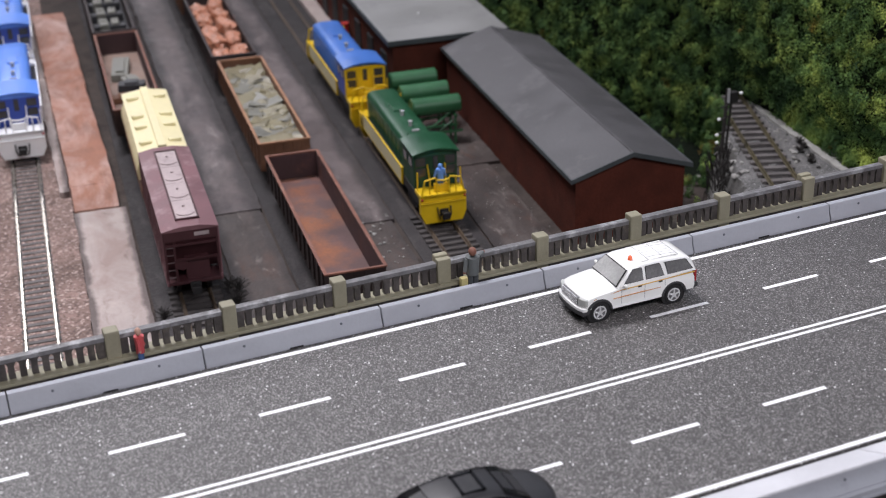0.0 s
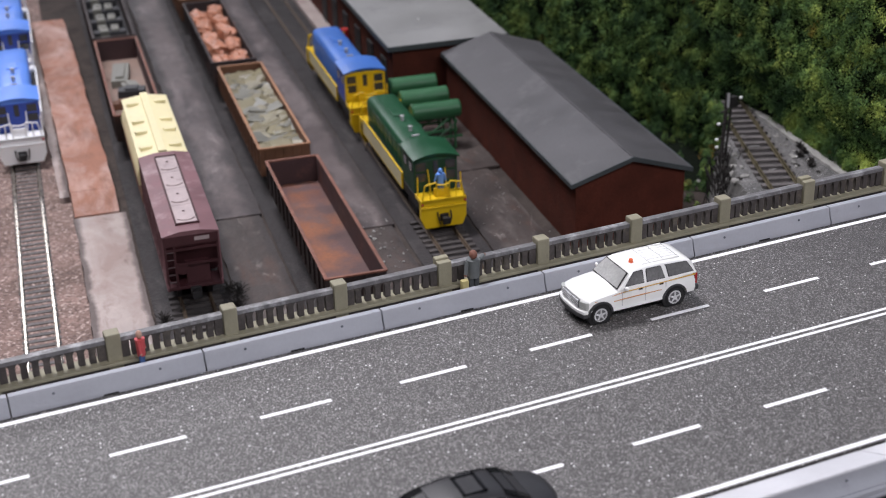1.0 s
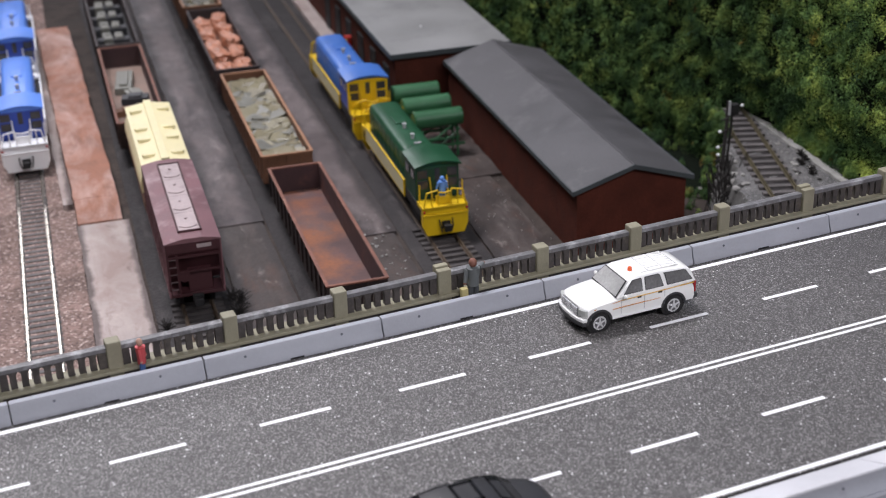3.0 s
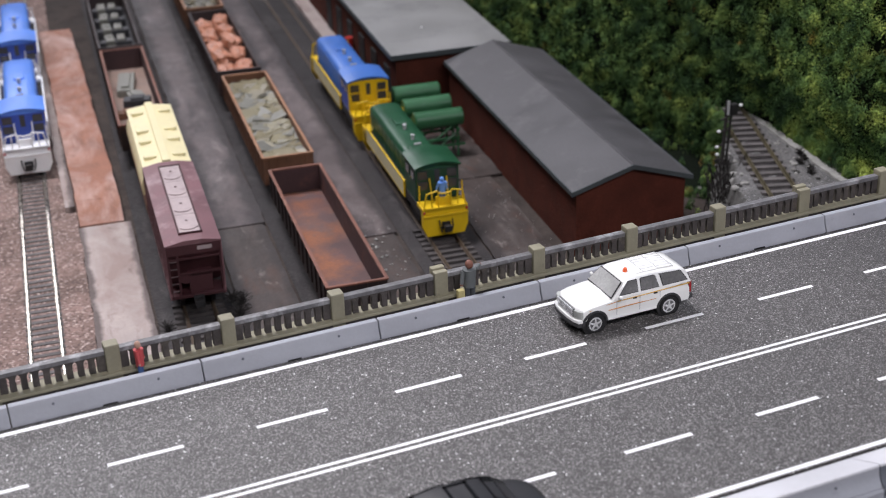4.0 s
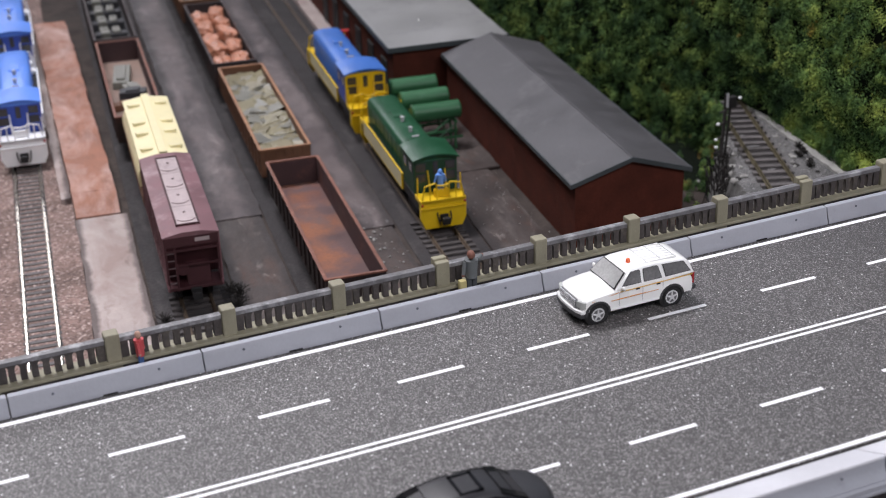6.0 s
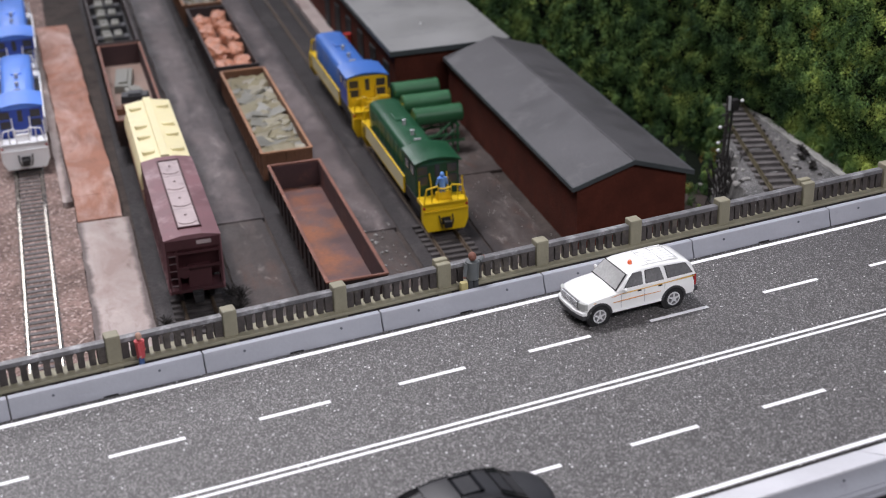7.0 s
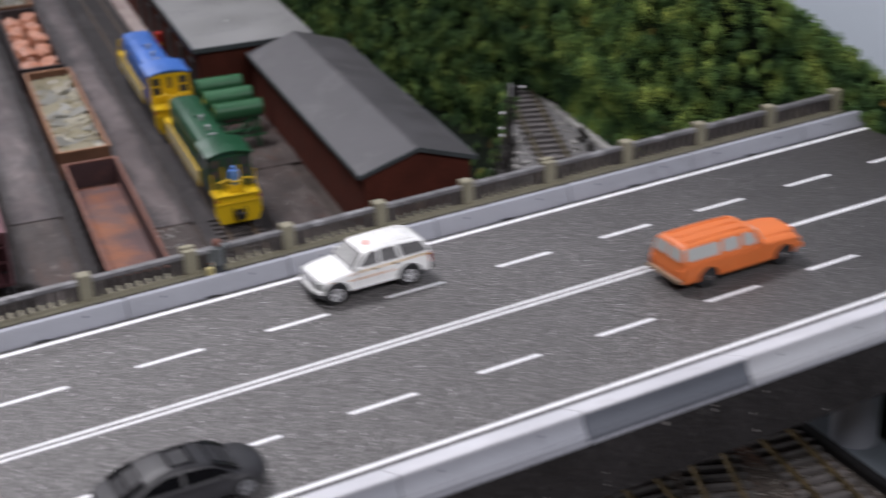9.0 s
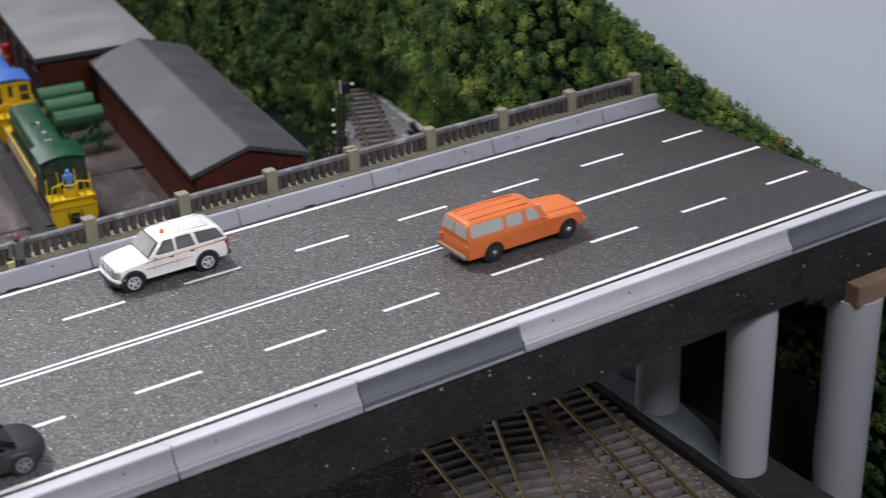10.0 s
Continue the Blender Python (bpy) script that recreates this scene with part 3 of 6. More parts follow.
def foliage_material():
    m = bpy.data.materials.new("foliage")
    m.use_nodes = True
    n, l = m.node_tree.nodes, m.node_tree.links
    bsdf = n["Principled BSDF"]
    geo = n.new("ShaderNodeNewGeometry")
    sep = n.new("ShaderNodeSeparateXYZ")
    l.new(geo.outputs["Position"], sep.inputs[0])

    def noisy(mm, detail=3.0):
        t = n.new("ShaderNodeTexNoise")
        t.inputs["Scale"].default_value, t.inputs["Detail"].default_value = 500.0 / mm, detail
        l.new(geo.outputs["Position"], t.inputs["Vector"])
        return t.outputs["Fac"]

    def ramp(fac, stops):
        r = n.new("ShaderNodeValToRGB")
        while len(r.color_ramp.elements) < len(stops):
            r.color_ramp.elements.new(.5)
        for e, (p, c) in zip(r.color_ramp.elements, stops):
            e.position, e.color = p, (*c, 1)
        l.new(fac, r.inputs[0])
        return r.outputs[0]

    def mix(fac, a, b, mode="MIX"):
        x = n.new("ShaderNodeMix")
        x.data_type, x.blend_type = "RGBA", mode
        if hasattr(fac, "links"):
            l.new(fac, x.inputs[0])
        else:
            x.inputs[0].default_value = fac
        l.new(a, x.inputs[6])
        l.new(b, x.inputs[7])
        return x.outputs[2]

    tree = ramp(noisy(9, 3), [(.33, (.026, .058, .026)), (.46, (.078, .145, .05)), (.56, (.14, .215, .062)), (.66, (.27, .34, .09))])
    leaf = ramp(geo.outputs["Random Per Island"], [(0, (.66, .70, .70)), (.6, (.97, .97, .95)), (1, (1.3, 1.27, 1.1))])
    base = mix(1.0, tree, leaf, "MULTIPLY")
    # light and shade along the hillside, multiplied into the leaf colour by y
    light_along = n.new("ShaderNodeMapRange")
    light_along.inputs[1].default_value, light_along.inputs[2].default_value = .30, .74
    l.new(sep.outputs["Y"], light_along.inputs[0])
    kind = ramp(light_along.outputs[0], [(.06, (.98, 1.04, 1.04)), (.30, (1.62, 1.55, 1.36)), (.58, (1.52, 1.5, 1.34)), (.69, (.92, .97, .93)), (.86, (.90, .95, .92)), (1, (.95, 1.0, .98))])
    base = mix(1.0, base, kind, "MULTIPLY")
    autumn = ramp(noisy(10, 1), [(.725, (0, 0, 0)), (.76, (.6, .6, .6))])
    warm = n.new("ShaderNodeRGB")
    warm.outputs[0].default_value = (.30, .15, .03, 1)
    base = mix(autumn, base, warm.outputs[0])
    l.new(base, bsdf.inputs["Base Color"])
    bsdf.inputs["Roughness"].default_value = .75
    bsdf.inputs["Specular IOR Level"].default_value = .2
    return m


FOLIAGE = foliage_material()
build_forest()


# ---------------------------------------------------------------- the road bridge
ROAD0, ROAD1 = -260.0, 469.0


def build_bridge():
    bm = new_bm()
    box(bm, ROAD0, ROAD1, 178.7, 362, -29, -.6)
    solid("bridge_deck", bm, FASCIA, Matrix(), "black slab of the road bridge on round pale piers", "bridge", kind="structure")
    bm = new_bm()
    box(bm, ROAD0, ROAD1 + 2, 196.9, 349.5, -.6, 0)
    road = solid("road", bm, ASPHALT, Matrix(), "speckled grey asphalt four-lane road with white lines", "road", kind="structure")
    dash = new_bm()
    box(dash, 0, 25.4, -.85, .85, 0, .12)
    dash = mesh_of("lane_dash", dash, PAINT)
    for k in range(-6, 9):
        part("lane_dash", dash, None, road, m=spot(30.1 + 50.8 * k, 298.5, .02))
        if k > -5:
            part("lane_dash", dash, None, road, m=spot(133.7 + 50.8 * (k - 2), 229.9, .02))

    def line(y, w, label, x0=ROAD0, x1=ROAD1 - .5):
        b = new_bm()
        box(b, x0, x1, y - w / 2, y + w / 2, .02, .14)
        part("road_line", b, PAINT, road, label)
    line(332.6, 2.1, "solid white edge line")
    line(266.6, 1.3, "double white centre line", x1=330)
    line(263.5, 1.3, "double white centre line", x1=330)
    line(265.2, 2.0, "single white centre line", x0=330.2)
    line(198.5, 1.9, "solid white edge line")
    return road


build_bridge()


def jersey(length):
    """A low concrete traffic barrier of that length."""
    bm = new_bm()
    outline = [(-4.2, 0), (-4.2, 1.2), (-3.1, 3.4), (-2.45, 6.7), (-2.05, 7.15), (.2, 7.15), (.6, 6.7), (1.6, 3.4), (3.0, 1.2), (3.0, 0)]
    prism(bm, outline, "x", .25, length - .25, .25)
    return mesh_of("barrier_body", bm, BARRIER, True)


def build_barriers():
    spot_bm = new_bm()
    cyl(spot_bm, (0, 0, 0), (0, .4, 0), .75, seg=10)
    hole = mesh_of("lifting_hole", spot_bm, BARRIER_DARK)
    slot_bm = new_bm()
    box(slot_bm, -2.6, 2.6, -.2, .2, 0, .55)
    slot = mesh_of("drain_slot", slot_bm, BLACK)
    body = jersey(68)
    for k in range(-3, 8):
        x0 = 22 + 68 * k
        length = 68 if k < 6 else 40
        if x0 > 430:
            break
        b = thing("traffic_barrier", spot(x0, 340.2), "pale grey concrete traffic barrier along the road edge", "barrier", "concrete barriers")
        part("barrier_body", body if length == 68 else jersey(length), None, b)
        for hx in (15, 52):
            if hx < length:
                part("lifting_hole", hole, None, b, m=spot(hx, -3.02, 4.9) @ Matrix.Diagonal((.65, 1, .65, 1)))
        if length > 60:
            part("drain_slot", slot, None, b, m=spot(34, -4.25, .1))
    for k in (-4, -3, -2, -1, 0, 1, 2, 4):
        x0 = 127.3 + 68.7 * k
        long = 137.4 if k == 2 else 68.7 if k < 4 else 66
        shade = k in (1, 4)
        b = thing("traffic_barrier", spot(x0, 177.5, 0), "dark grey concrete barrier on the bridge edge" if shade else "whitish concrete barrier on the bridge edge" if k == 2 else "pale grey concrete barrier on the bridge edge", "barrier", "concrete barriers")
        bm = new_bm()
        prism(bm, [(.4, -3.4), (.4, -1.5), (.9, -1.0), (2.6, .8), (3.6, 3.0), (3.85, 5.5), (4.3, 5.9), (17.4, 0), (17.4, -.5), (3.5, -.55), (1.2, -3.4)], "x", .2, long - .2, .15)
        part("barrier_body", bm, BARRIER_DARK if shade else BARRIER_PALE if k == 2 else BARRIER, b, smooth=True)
        # inner slope takes the paler lit tint
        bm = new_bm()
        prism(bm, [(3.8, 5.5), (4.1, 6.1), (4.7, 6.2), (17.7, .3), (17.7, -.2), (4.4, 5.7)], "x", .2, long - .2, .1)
        part("barrier_top", bm, BARRIER_TOP_LIT, b, "sloping inner side, painted paler as lit from above", smooth=True)
        bm = new_bm()
        box(bm, .3, long - .3, .1, 1.0, -4.5, -3.35, .15)
        part("bottom_lip", bm, BARRIER, b, "thin pale bottom lip")
        for hx in (15, 52):
            if hx < long:
                part("lifting_hole", hole, None, b, m=spot(hx, 3.3, 2.9) @ Matrix.Diagonal((.55, 1, .55, 1)))


build_barriers()


def build_balustrade():
    rail = thing("balustrade", Matrix(), "weathered beige stone balustrade with dark arched openings", "balustrade", kind="structure")
    y, z0 = 352.6, 4.9
    bm = new_bm()
    box(bm, ROAD0, ROAD1, y - 4.4, y + 3.6, 3.5, z0, .35)
    part("plinth", bm, BEIGE, rail, "beige stone plinth")
    # added dark strip stands for the shaded gap between plinth and barrier
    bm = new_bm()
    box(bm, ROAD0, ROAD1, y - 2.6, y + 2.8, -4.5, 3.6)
    part("plinth_foot", bm, BALUSTER, rail, "dark strip for the shaded gap under the plinth")
    post = new_bm()
    box(post, -2.7, 2.7, -2.9, 2.3, 0, 15.5, .7)
    post = mesh_of("post", post, BEIGE)
    twin = new_bm()
    for s in (-1, 1):
        box(twin, -2.8, 2.8, s * 1.5 - 1.4, s * 1.5 + 1.4, 0, 15.3 + .35 * s, .5)
    twin = mesh_of("post", twin, BEIGE)
    pitch, first = 42.72, -49.55
    bal = new_bm()
    half = [(1.15, 0), (1.08, 4.9), (1.3, 5.7), (1.7, 6.2), (2.02, 6.5), (2.02, 7.1)]
    prism(bal, half + [(-a, b) for a, b in half[::-1]], "y", -1.1, 1.1)
    bal = mesh_of("baluster", bal, BALUSTER)
    for k in range(-4, 13):
        x = first + pitch * k
        part("post", twin if k in (4, 8, 0) else post, None, rail, m=spot(x, y))
        if k == 12:
            break
        bm = new_bm()
        box(bm, x + 2.5, x + pitch - 2.5, y - 1.5, y + 1.5, 11.5, 13.2, .25)
        part("top_rail", bm, RAIL_TOP, rail, "worn grey top rail")
        bm = new_bm()
        box(bm, x + 2.5, x + 5.6, y - 1.3, y + 1.3, z0 - .1, 11.6)
        box(bm, x + pitch - 5.6, x + pitch - 2.5, y - 1.3, y + 1.3, z0 - .1, 11.6)
        part("end_panel", bm, BALUSTER, rail)
        for j in range(8):
            part("baluster", bal, None, rail, m=spot(x + 7.5 + j * 3.96, y, z0 - .1))


build_balustrade()


def build_piers():
    def pier(x, y, r, z0, z1, label):
        p = thing("bridge_pier", spot(x, y, z0), label, "bridge pier", "bridge piers")
        bm = new_bm()
        cyl(bm, (0, 0, 0), (0, 0, z1 - z0), r, seg=48)
        part("shaft", bm, CONCRETE, p, smooth=True)
        return p
    pier(397.0, 252.0, 10.6, -113.6, -29, "smooth pale grey round pier under the bridge")
    pier(395, 191, 10.6, -113.6, -29, "smooth pale grey round pier under the bridge")
    pier(410.5, 285, 11.0, -113.6, -29, "smooth pale grey round pier under the bridge")
    p = pier(449, 182, 11.8, -166, -39, "smooth pale grey round pier at the bridge end")
    bm = new_bm()
    box(bm, -10, 17, -10, 10, 126, 136.8, 1.2)
    part("cap", bm, CARD, p, "rough brown block on the pier top")
    bm = new_bm()
    box(bm, 424, 437, 178, 192, -37, -29.2, .8)
    box(bm, 414, 424, 178, 192, -32.5, -29.2, .6)
    solid("bearing_block", bm, BLACK, Matrix(), "rough black block under the deck edge", "block", kind="structure")
    bm = new_bm()
    outline = [(386, 214), (383, 255), (388, 300), (404, 312), (424, 300), (408, 250), (403, 222), (392, 196), (384, 190)]
    prism(bm, outline, "z", -116, -112.6, .8)
    solid("plinth", bm, PLINTH, Matrix(), "grey-blue footing under the bridge piers", "footing", kind="structure")
    bm = new_bm()
    prism(bm, [(371, 100), (377, 200), (381, 330), (385, 330), (382, 200), (376, 100)], "z", -116, -109.5, .5)
    solid("kerb", bm, BLACK, Matrix(), "dark kerb beside the track under the bridge", "kerb", kind="structure")


build_piers()


# ---------------------------------------------------------------- tracks
def tie_mesh(mat, half=14.5, wide=1.35):
    bm = new_bm()
    box(bm, -half, half, -wide, wide, -2.2, 0)
    return mesh_of("tie", bm, mat)


TIE_SHORT_MESH = tie_mesh(TIE_GREY, 10.2, 1.5)        # ends buried in the ballast
TIE_DARK_MESH, TIE_LIGHT_MESH, TIE_NARROW = tie_mesh(TIE), tie_mesh(TIE_LIGHT), tie_mesh(TIE_GREY, 12.0, 1.85)


def rail_outline(bm, points, half=.55):
    """A rail with foot, web and head along points (x, y, z of its top)."""
    shape = [(-1.2, -2.0), (-1.2, -1.6), (-.35, -1.3), (-.35, -.8), (-half, -.6), (-half, 0), (half, 0), (half, -.6), (.35, -.8), (.35, -1.3), (1.2, -1.6), (1.2, -2.0)]
    rings = []
    for i, p in enumerate(points):
        a, b = Vector(points[max(0, i - 1)]), Vector(points[min(len(points) - 1, i + 1)])
        d = (b - a).normalized()
        side = Vector((d.y, -d.x, 0)).normalized()
        rings.append([bm.verts.new(Vector(p) + side * s + Vector((0, 0, h))) for s, h in shape])
    for r, q in zip(rings, rings[1:]):
        for i in range(len(shape)):
            j = (i + 1) % len(shape)
            bm.faces.new((r[i], r[j], q[j], q[i]))
    bm.faces.new(rings[0])
    bm.faces.new(rings[-1][::-1])
    return bm


def track(m, points, label, tie_mesh_, rail_mat, pitch=7.0, ties=True, gauge=16.5, bars=False, stretch=None):
    """A model railway track along points (local x, y, z of the railhead)."""
    t = thing("railway_track", m, label, "track", "model railway tracks", "structure")
    pts = [Vector(p) for p in points]
    for s in (-1, 1):
        line = []
        for i, p in enumerate(pts):
            d = (pts[min(len(pts) - 1, i + 1)] - pts[max(0, i - 1)]).normalized()
            line.append(p + Vector((d.y, -d.x, 0)).normalized() * s * gauge / 2)
        part("rail", rail_outline(new_bm(), line), rail_mat, t)
    if ties:
        run = 0.0
        for a, b in zip(pts, pts[1:]):
            d = b - a
            turn = math.degrees(math.atan2(-d.x, d.y))
            while run < d.length:
                p = a + d * (run / d.length)
                if stretch is None or stretch[0] < p.y < stretch[1]:
                    part("tie", tie_mesh_, None, t, m=spot(p.x, p.y, p.z - 1.9, turn + random.uniform(-1, 1)))
                run += pitch
            run -= d.length
    return t


for nm, u0, u1 in (("track_bed_1", -21, 25), ("track_bed_2", 60, 105), ("track_bed_3", 136, 180)):
    bm = new_bm()
    box(bm, u0, u1, 380, 1500, -116, -113.4, .4)
    solid(nm, bm, GROOVE, yard(0, 0, 0), "dark oily track bed sunk between asphalt strips", "track bed", kind="structure")
track(yard(-82, 0), [(0, 380, 0), (0, 1500, 0)], "track with shiny steel rails in pinkish ballast", TIE_SHORT_MESH, RAIL, 6.6, stretch=(470, 960))
track(yard(3, 0), [(0, 380, 0), (0, 1500, 0)], "rusty track under the hopper wagons", TIE_DARK_MESH, RAIL_DULL, 7.0, stretch=(520, 620))
track(yard(82, 0), [(0, 380, 0), (0, 1500, 0)], "rusty track under the open gondola wagons", TIE_DARK_MESH, RAIL_DULL, 7.0, stretch=(500, 560))
track(yard(158.5, 0), [(0, 380, 0), (0, 1500, 0)], "rusty track under the switcher locomotives", TIE_DARK_MESH, RAIL_DULL, 7.0, stretch=(470, 670))
# tracks on the camera's side that pass under the bridge
track(spot(0, 0, -110), [(262, 60, 0), (277, 190, 0), (291.5, 285, 0), (300, 380, 0)], "brown-railed track running under the bridge", TIE_LIGHT_MESH, RAIL_RUST, 7.0, stretch=(90, 330))
track(spot(0, 0, -110), [(225, 50, 0), (270, 140, 0), (304.5, 219, 0), (333.5, 287, 0), (352, 360, 0)], "brown-railed track running under the bridge", TIE_LIGHT_MESH, RAIL_RUST, 7.0, stretch=(90, 330))
track(spot(0, 0, -110), [(338, 90, 0), (351, 186, 0), (368.5, 285, 0), (384, 380, 0)], "brown-railed track beside the bridge piers", TIE_LIGHT_MESH, RAIL_RUST, 7.0, stretch=(90, 330))
# the spur that climbs to the hillside
track(Matrix(), [(388, 469.5, -69), (403, 508, -69), (424, 562, -69), (446, 618, -69), (456, 644, -69)], "short weathered spur ending at the wooded hillside", TIE_NARROW, RAIL_DARK, 9.3)
bm = new_bm()
prism(bm, [(380.5, 472.4), (438.5, 621), (448.5, 647), (463.5, 641), (453.5, 615), (395.5, 466.6)], "z", -74, -72.2)
solid("spur_bed", bm, GROOVE, Matrix(), "dark gravel bed between the ties of the spur", "track bed", kind="structure")

# pale crumbling edge where the spur's gravel meets the woods
bm = new_bm()
edge = [(442.0 + (y - 500) * .151 + 1.6 * noise.noise(Vector((y / 8, 2, 0))), y) for y in range(470, 634, 4)]
prism(bm, edge + [(x + 5.0 + 1.6 * noise.noise(Vector((y / 6, 7, 0))), y) for x, y in edge[::-1]], "z", -74, -71.3)
solid("kerb", bm, ROCK, Matrix(), "pale crumbling plaster edge beside the woods", "kerb", kind="structure")

# ---------------------------------------------------------------- buildings
def build_shed():
    s = thing("brick_shed", yard(223.5, 597, -114), "long dark-red brick shed with a low grey gable roof", "shed")
    w, d = 76.5, 262.0
    wall, eave, ridge = 41.0, 44.0, 56.0
    bm = new_bm()
    prism(bm, [(3.5, 0), (w - 3.5, 0), (w - 3.5, wall + .5), (w / 2, ridge - 2.4), (3.5, wall + .5)], "y", 3.0, d)
    part("wall", bm, BRICK, s, "dark-red brick walls")
    bm = new_bm()
    for sgn in (-1, 1):
        a = w / 2 + sgn * w / 2
        prism(bm, [(a, eave), (w / 2, ridge), (w / 2, ridge - 1.6), (a, eave - 1.6)], "y", .4, d + 1)
    part("roof", bm, ROOF, s, "dull grey felt roof")
    bm = new_bm()
    for sgn in (-1, 1):
        a = w / 2 + sgn * w / 2
        prism(bm, [(a, eave + .25), (w / 2, ridge + .25), (w / 2, ridge - 2.6), (a, eave - 2.6)], "y", -.2, .6)
        box(bm, a - .5, a + .5, 0, d + 1, eave - 2.6, eave + .1)
    part("bargeboard", bm, TRIM, s, "dark roof edging")
    bm = new_bm()
    box(bm, w / 2 - .8, w / 2 + .8, .6, d, ridge - .25, ridge + .3, .2)
    part("ridge_cap", bm, ROOF, s)


def build_far_building():
    b = thing("brick_warehouse", yard(184.5, 865, -114), "long brick building with a pale grey flat roof", "building")
    w, d, top = 93.5, 380.0, 51.0
    bm = new_bm()
    box(bm, 4, w - 4, 4, d, 0, top - 1.5)
    part("wall", bm, BRICK, b, "dark-red brick walls")
    bm = new_bm()
    box(bm, 0, w, 0, d + 4, top - 1.2, top, .3)
    part("roof", bm, ROOF_LIGHT, b, "pale grey felt roof")
    bm = new_bm()
    box(bm, -.5, w + .5, -.6, .3, top - 3.6, top + .15)
    box(bm, -.6, .2, 0, d + 4, top - 3.6, top + .15)
    part("roof_edge", bm, TRIM, b, "dark roof edging")
    frame_bm = new_bm()
    box(frame_bm, 0, 1.0, -7, 7, 0, 30, .2)
    opening = mesh_of("door", frame_bm, BLACK)
    jamb_bm = new_bm()
    box(jamb_bm, -.3, .9, -8, -6.8, 0, 31)
    box(jamb_bm, -.3, .9, 6.8, 8, 0, 31)
    box(jamb_bm, -.3, .9, -8, 8, 30, 31.4)
    jamb = mesh_of("door_frame", jamb_bm, TRIM)
    for y in (30, 72, 114, 156, 198, 240):
        door = part("door", opening, None, b, "dark loading door", m=spot(3.2, y, 3))
        part("door_frame", jamb, None, door, m=spot(0, 0, 0))
    roof_bm = new_bm()
    cyl(roof_bm, (40, 60, top - .2), (40, 60, top + 1.2), .8)
    part("roof_vent", roof_bm, LOCO_WHITE, b, "small bright roof vent")


def build_tank_rack():
    r = thing("tank_rack", yard(177, 774, -114), "green timber-like rack carrying three green tanks", "rack")
    mesh = new_bm()
    cyl(mesh, (2, 0, 0), (35, 0, 0), 6.3, seg=28)
    tank = mesh_of("tank_shell", mesh, TANK_GREEN, True)
    cap = new_bm()
    cyl(cap, (0, 0, 0), (.9, 0, 0), 6.6, 5.9, seg=28)
    cap = mesh_of("end_ring", cap, TANK_GREEN, True)
    for k in range(3):
        ob = part("tank", tank, None, r, "green painted cylinder tank", m=spot(0, 9 + k * 29, 29.2))
        part("end_ring", cap, None, ob, m=spot(35, 0, 0))
        part("end_ring", cap, None, ob, m=spot(2, 0, 0, 180))
    leg = new_bm()
    rod(leg, [(0, 0, 0), (0, 0, 23.6)], .9)
    leg = mesh_of("leg", leg, TANK_GREEN)
    beam = new_bm()
    box(beam, -1, 1, -8, 8, -.9, .9, .2)
    beam = mesh_of("cross_beam", beam, TANK_GREEN)
    stringer = new_bm()
    box(stringer, 3, 36, -.8, .8, -.8, .8, .2)
    stringer = mesh_of("stringer", stringer, TANK_GREEN)
    brace = new_bm()
    rod(brace, [(5, 0, 2), (31, 0, 20)], .6)
    brace = mesh_of("brace", brace, TANK_GREEN)
    for k in range(3):
        y = 9 + k * 29
        for x in (5, 31):
            for s in (-1, 1):
                part("leg", leg, None, r, m=spot(x, y + s * 6, 0))
            for z in (22.2, 1.1):
                part("cross_beam", beam, None, r, m=spot(x, y, z))
        for s in (-1, 1):
            part("stringer", stringer, None, r, m=spot(0, y + s * 6, 10.8))
            part("brace", brace, None, r, m=spot(0, y + s * 6, 0))


build_shed()
build_far_building()
build_tank_rack()


# ---------------------------------------------------------------- rolling stock (local y runs from the front end back along the track, z from the railhead)
def wheel_mesh():
    bm = new_bm()
    cyl(bm, (-1.2, 0, 0), (1.2, 0, 0), 4.6, seg=18)
    cyl(bm, (-1.6, 0, 0), (1.6, 0, 0), 2.2, seg=12)
    return mesh_of("wheel", bm, BLACK)


WHEEL = wheel_mesh()


def truck(parent, y, half=11):
    bm = new_bm()
    for s in (-1, 1):
        prism(bm, [(y - 13, 5.2), (y - 9, 7.5), (y - 3, 8.2), (y + 3, 8.2), (y + 9, 7.5), (y + 13, 5.2), (y + 9, 3.4), (y + 4, 2.2), (y - 4, 2.2), (y - 9, 3.4)],
              "x", s * half - .9, s * half + .9)
    box(bm, -half, half, y - 3, y + 3, 5, 9)
    t = part("truck", bm, BLACK, parent, "black sprung wheel truck")
    for dy in (-8.5, 8.5):
        for s in (-1, 1):
            part("wheel", WHEEL, None, t, m=spot(s * 8.6, y + dy, 4.6))


def coupler(parent, y, sgn):
    bm = new_bm()
    box(bm, -3.0, 3.0, min(y, y + sgn * 1.6), max(y, y + sgn * 1.6), 7.0, 11.6, .5)
    box(bm, -1.4, 1.4, min(y + sgn, y + sgn * 5), max(y + sgn, y + sgn * 5), 7.6, 10.4, .3)
    box(bm, -2.8, 2.4, min(y + sgn * 4, y + sgn * 7), max(y + sgn * 4, y + sgn * 7), 6.7, 11.2, .6)
    part("coupler", bm, BLACK, parent, "black knuckle coupler")


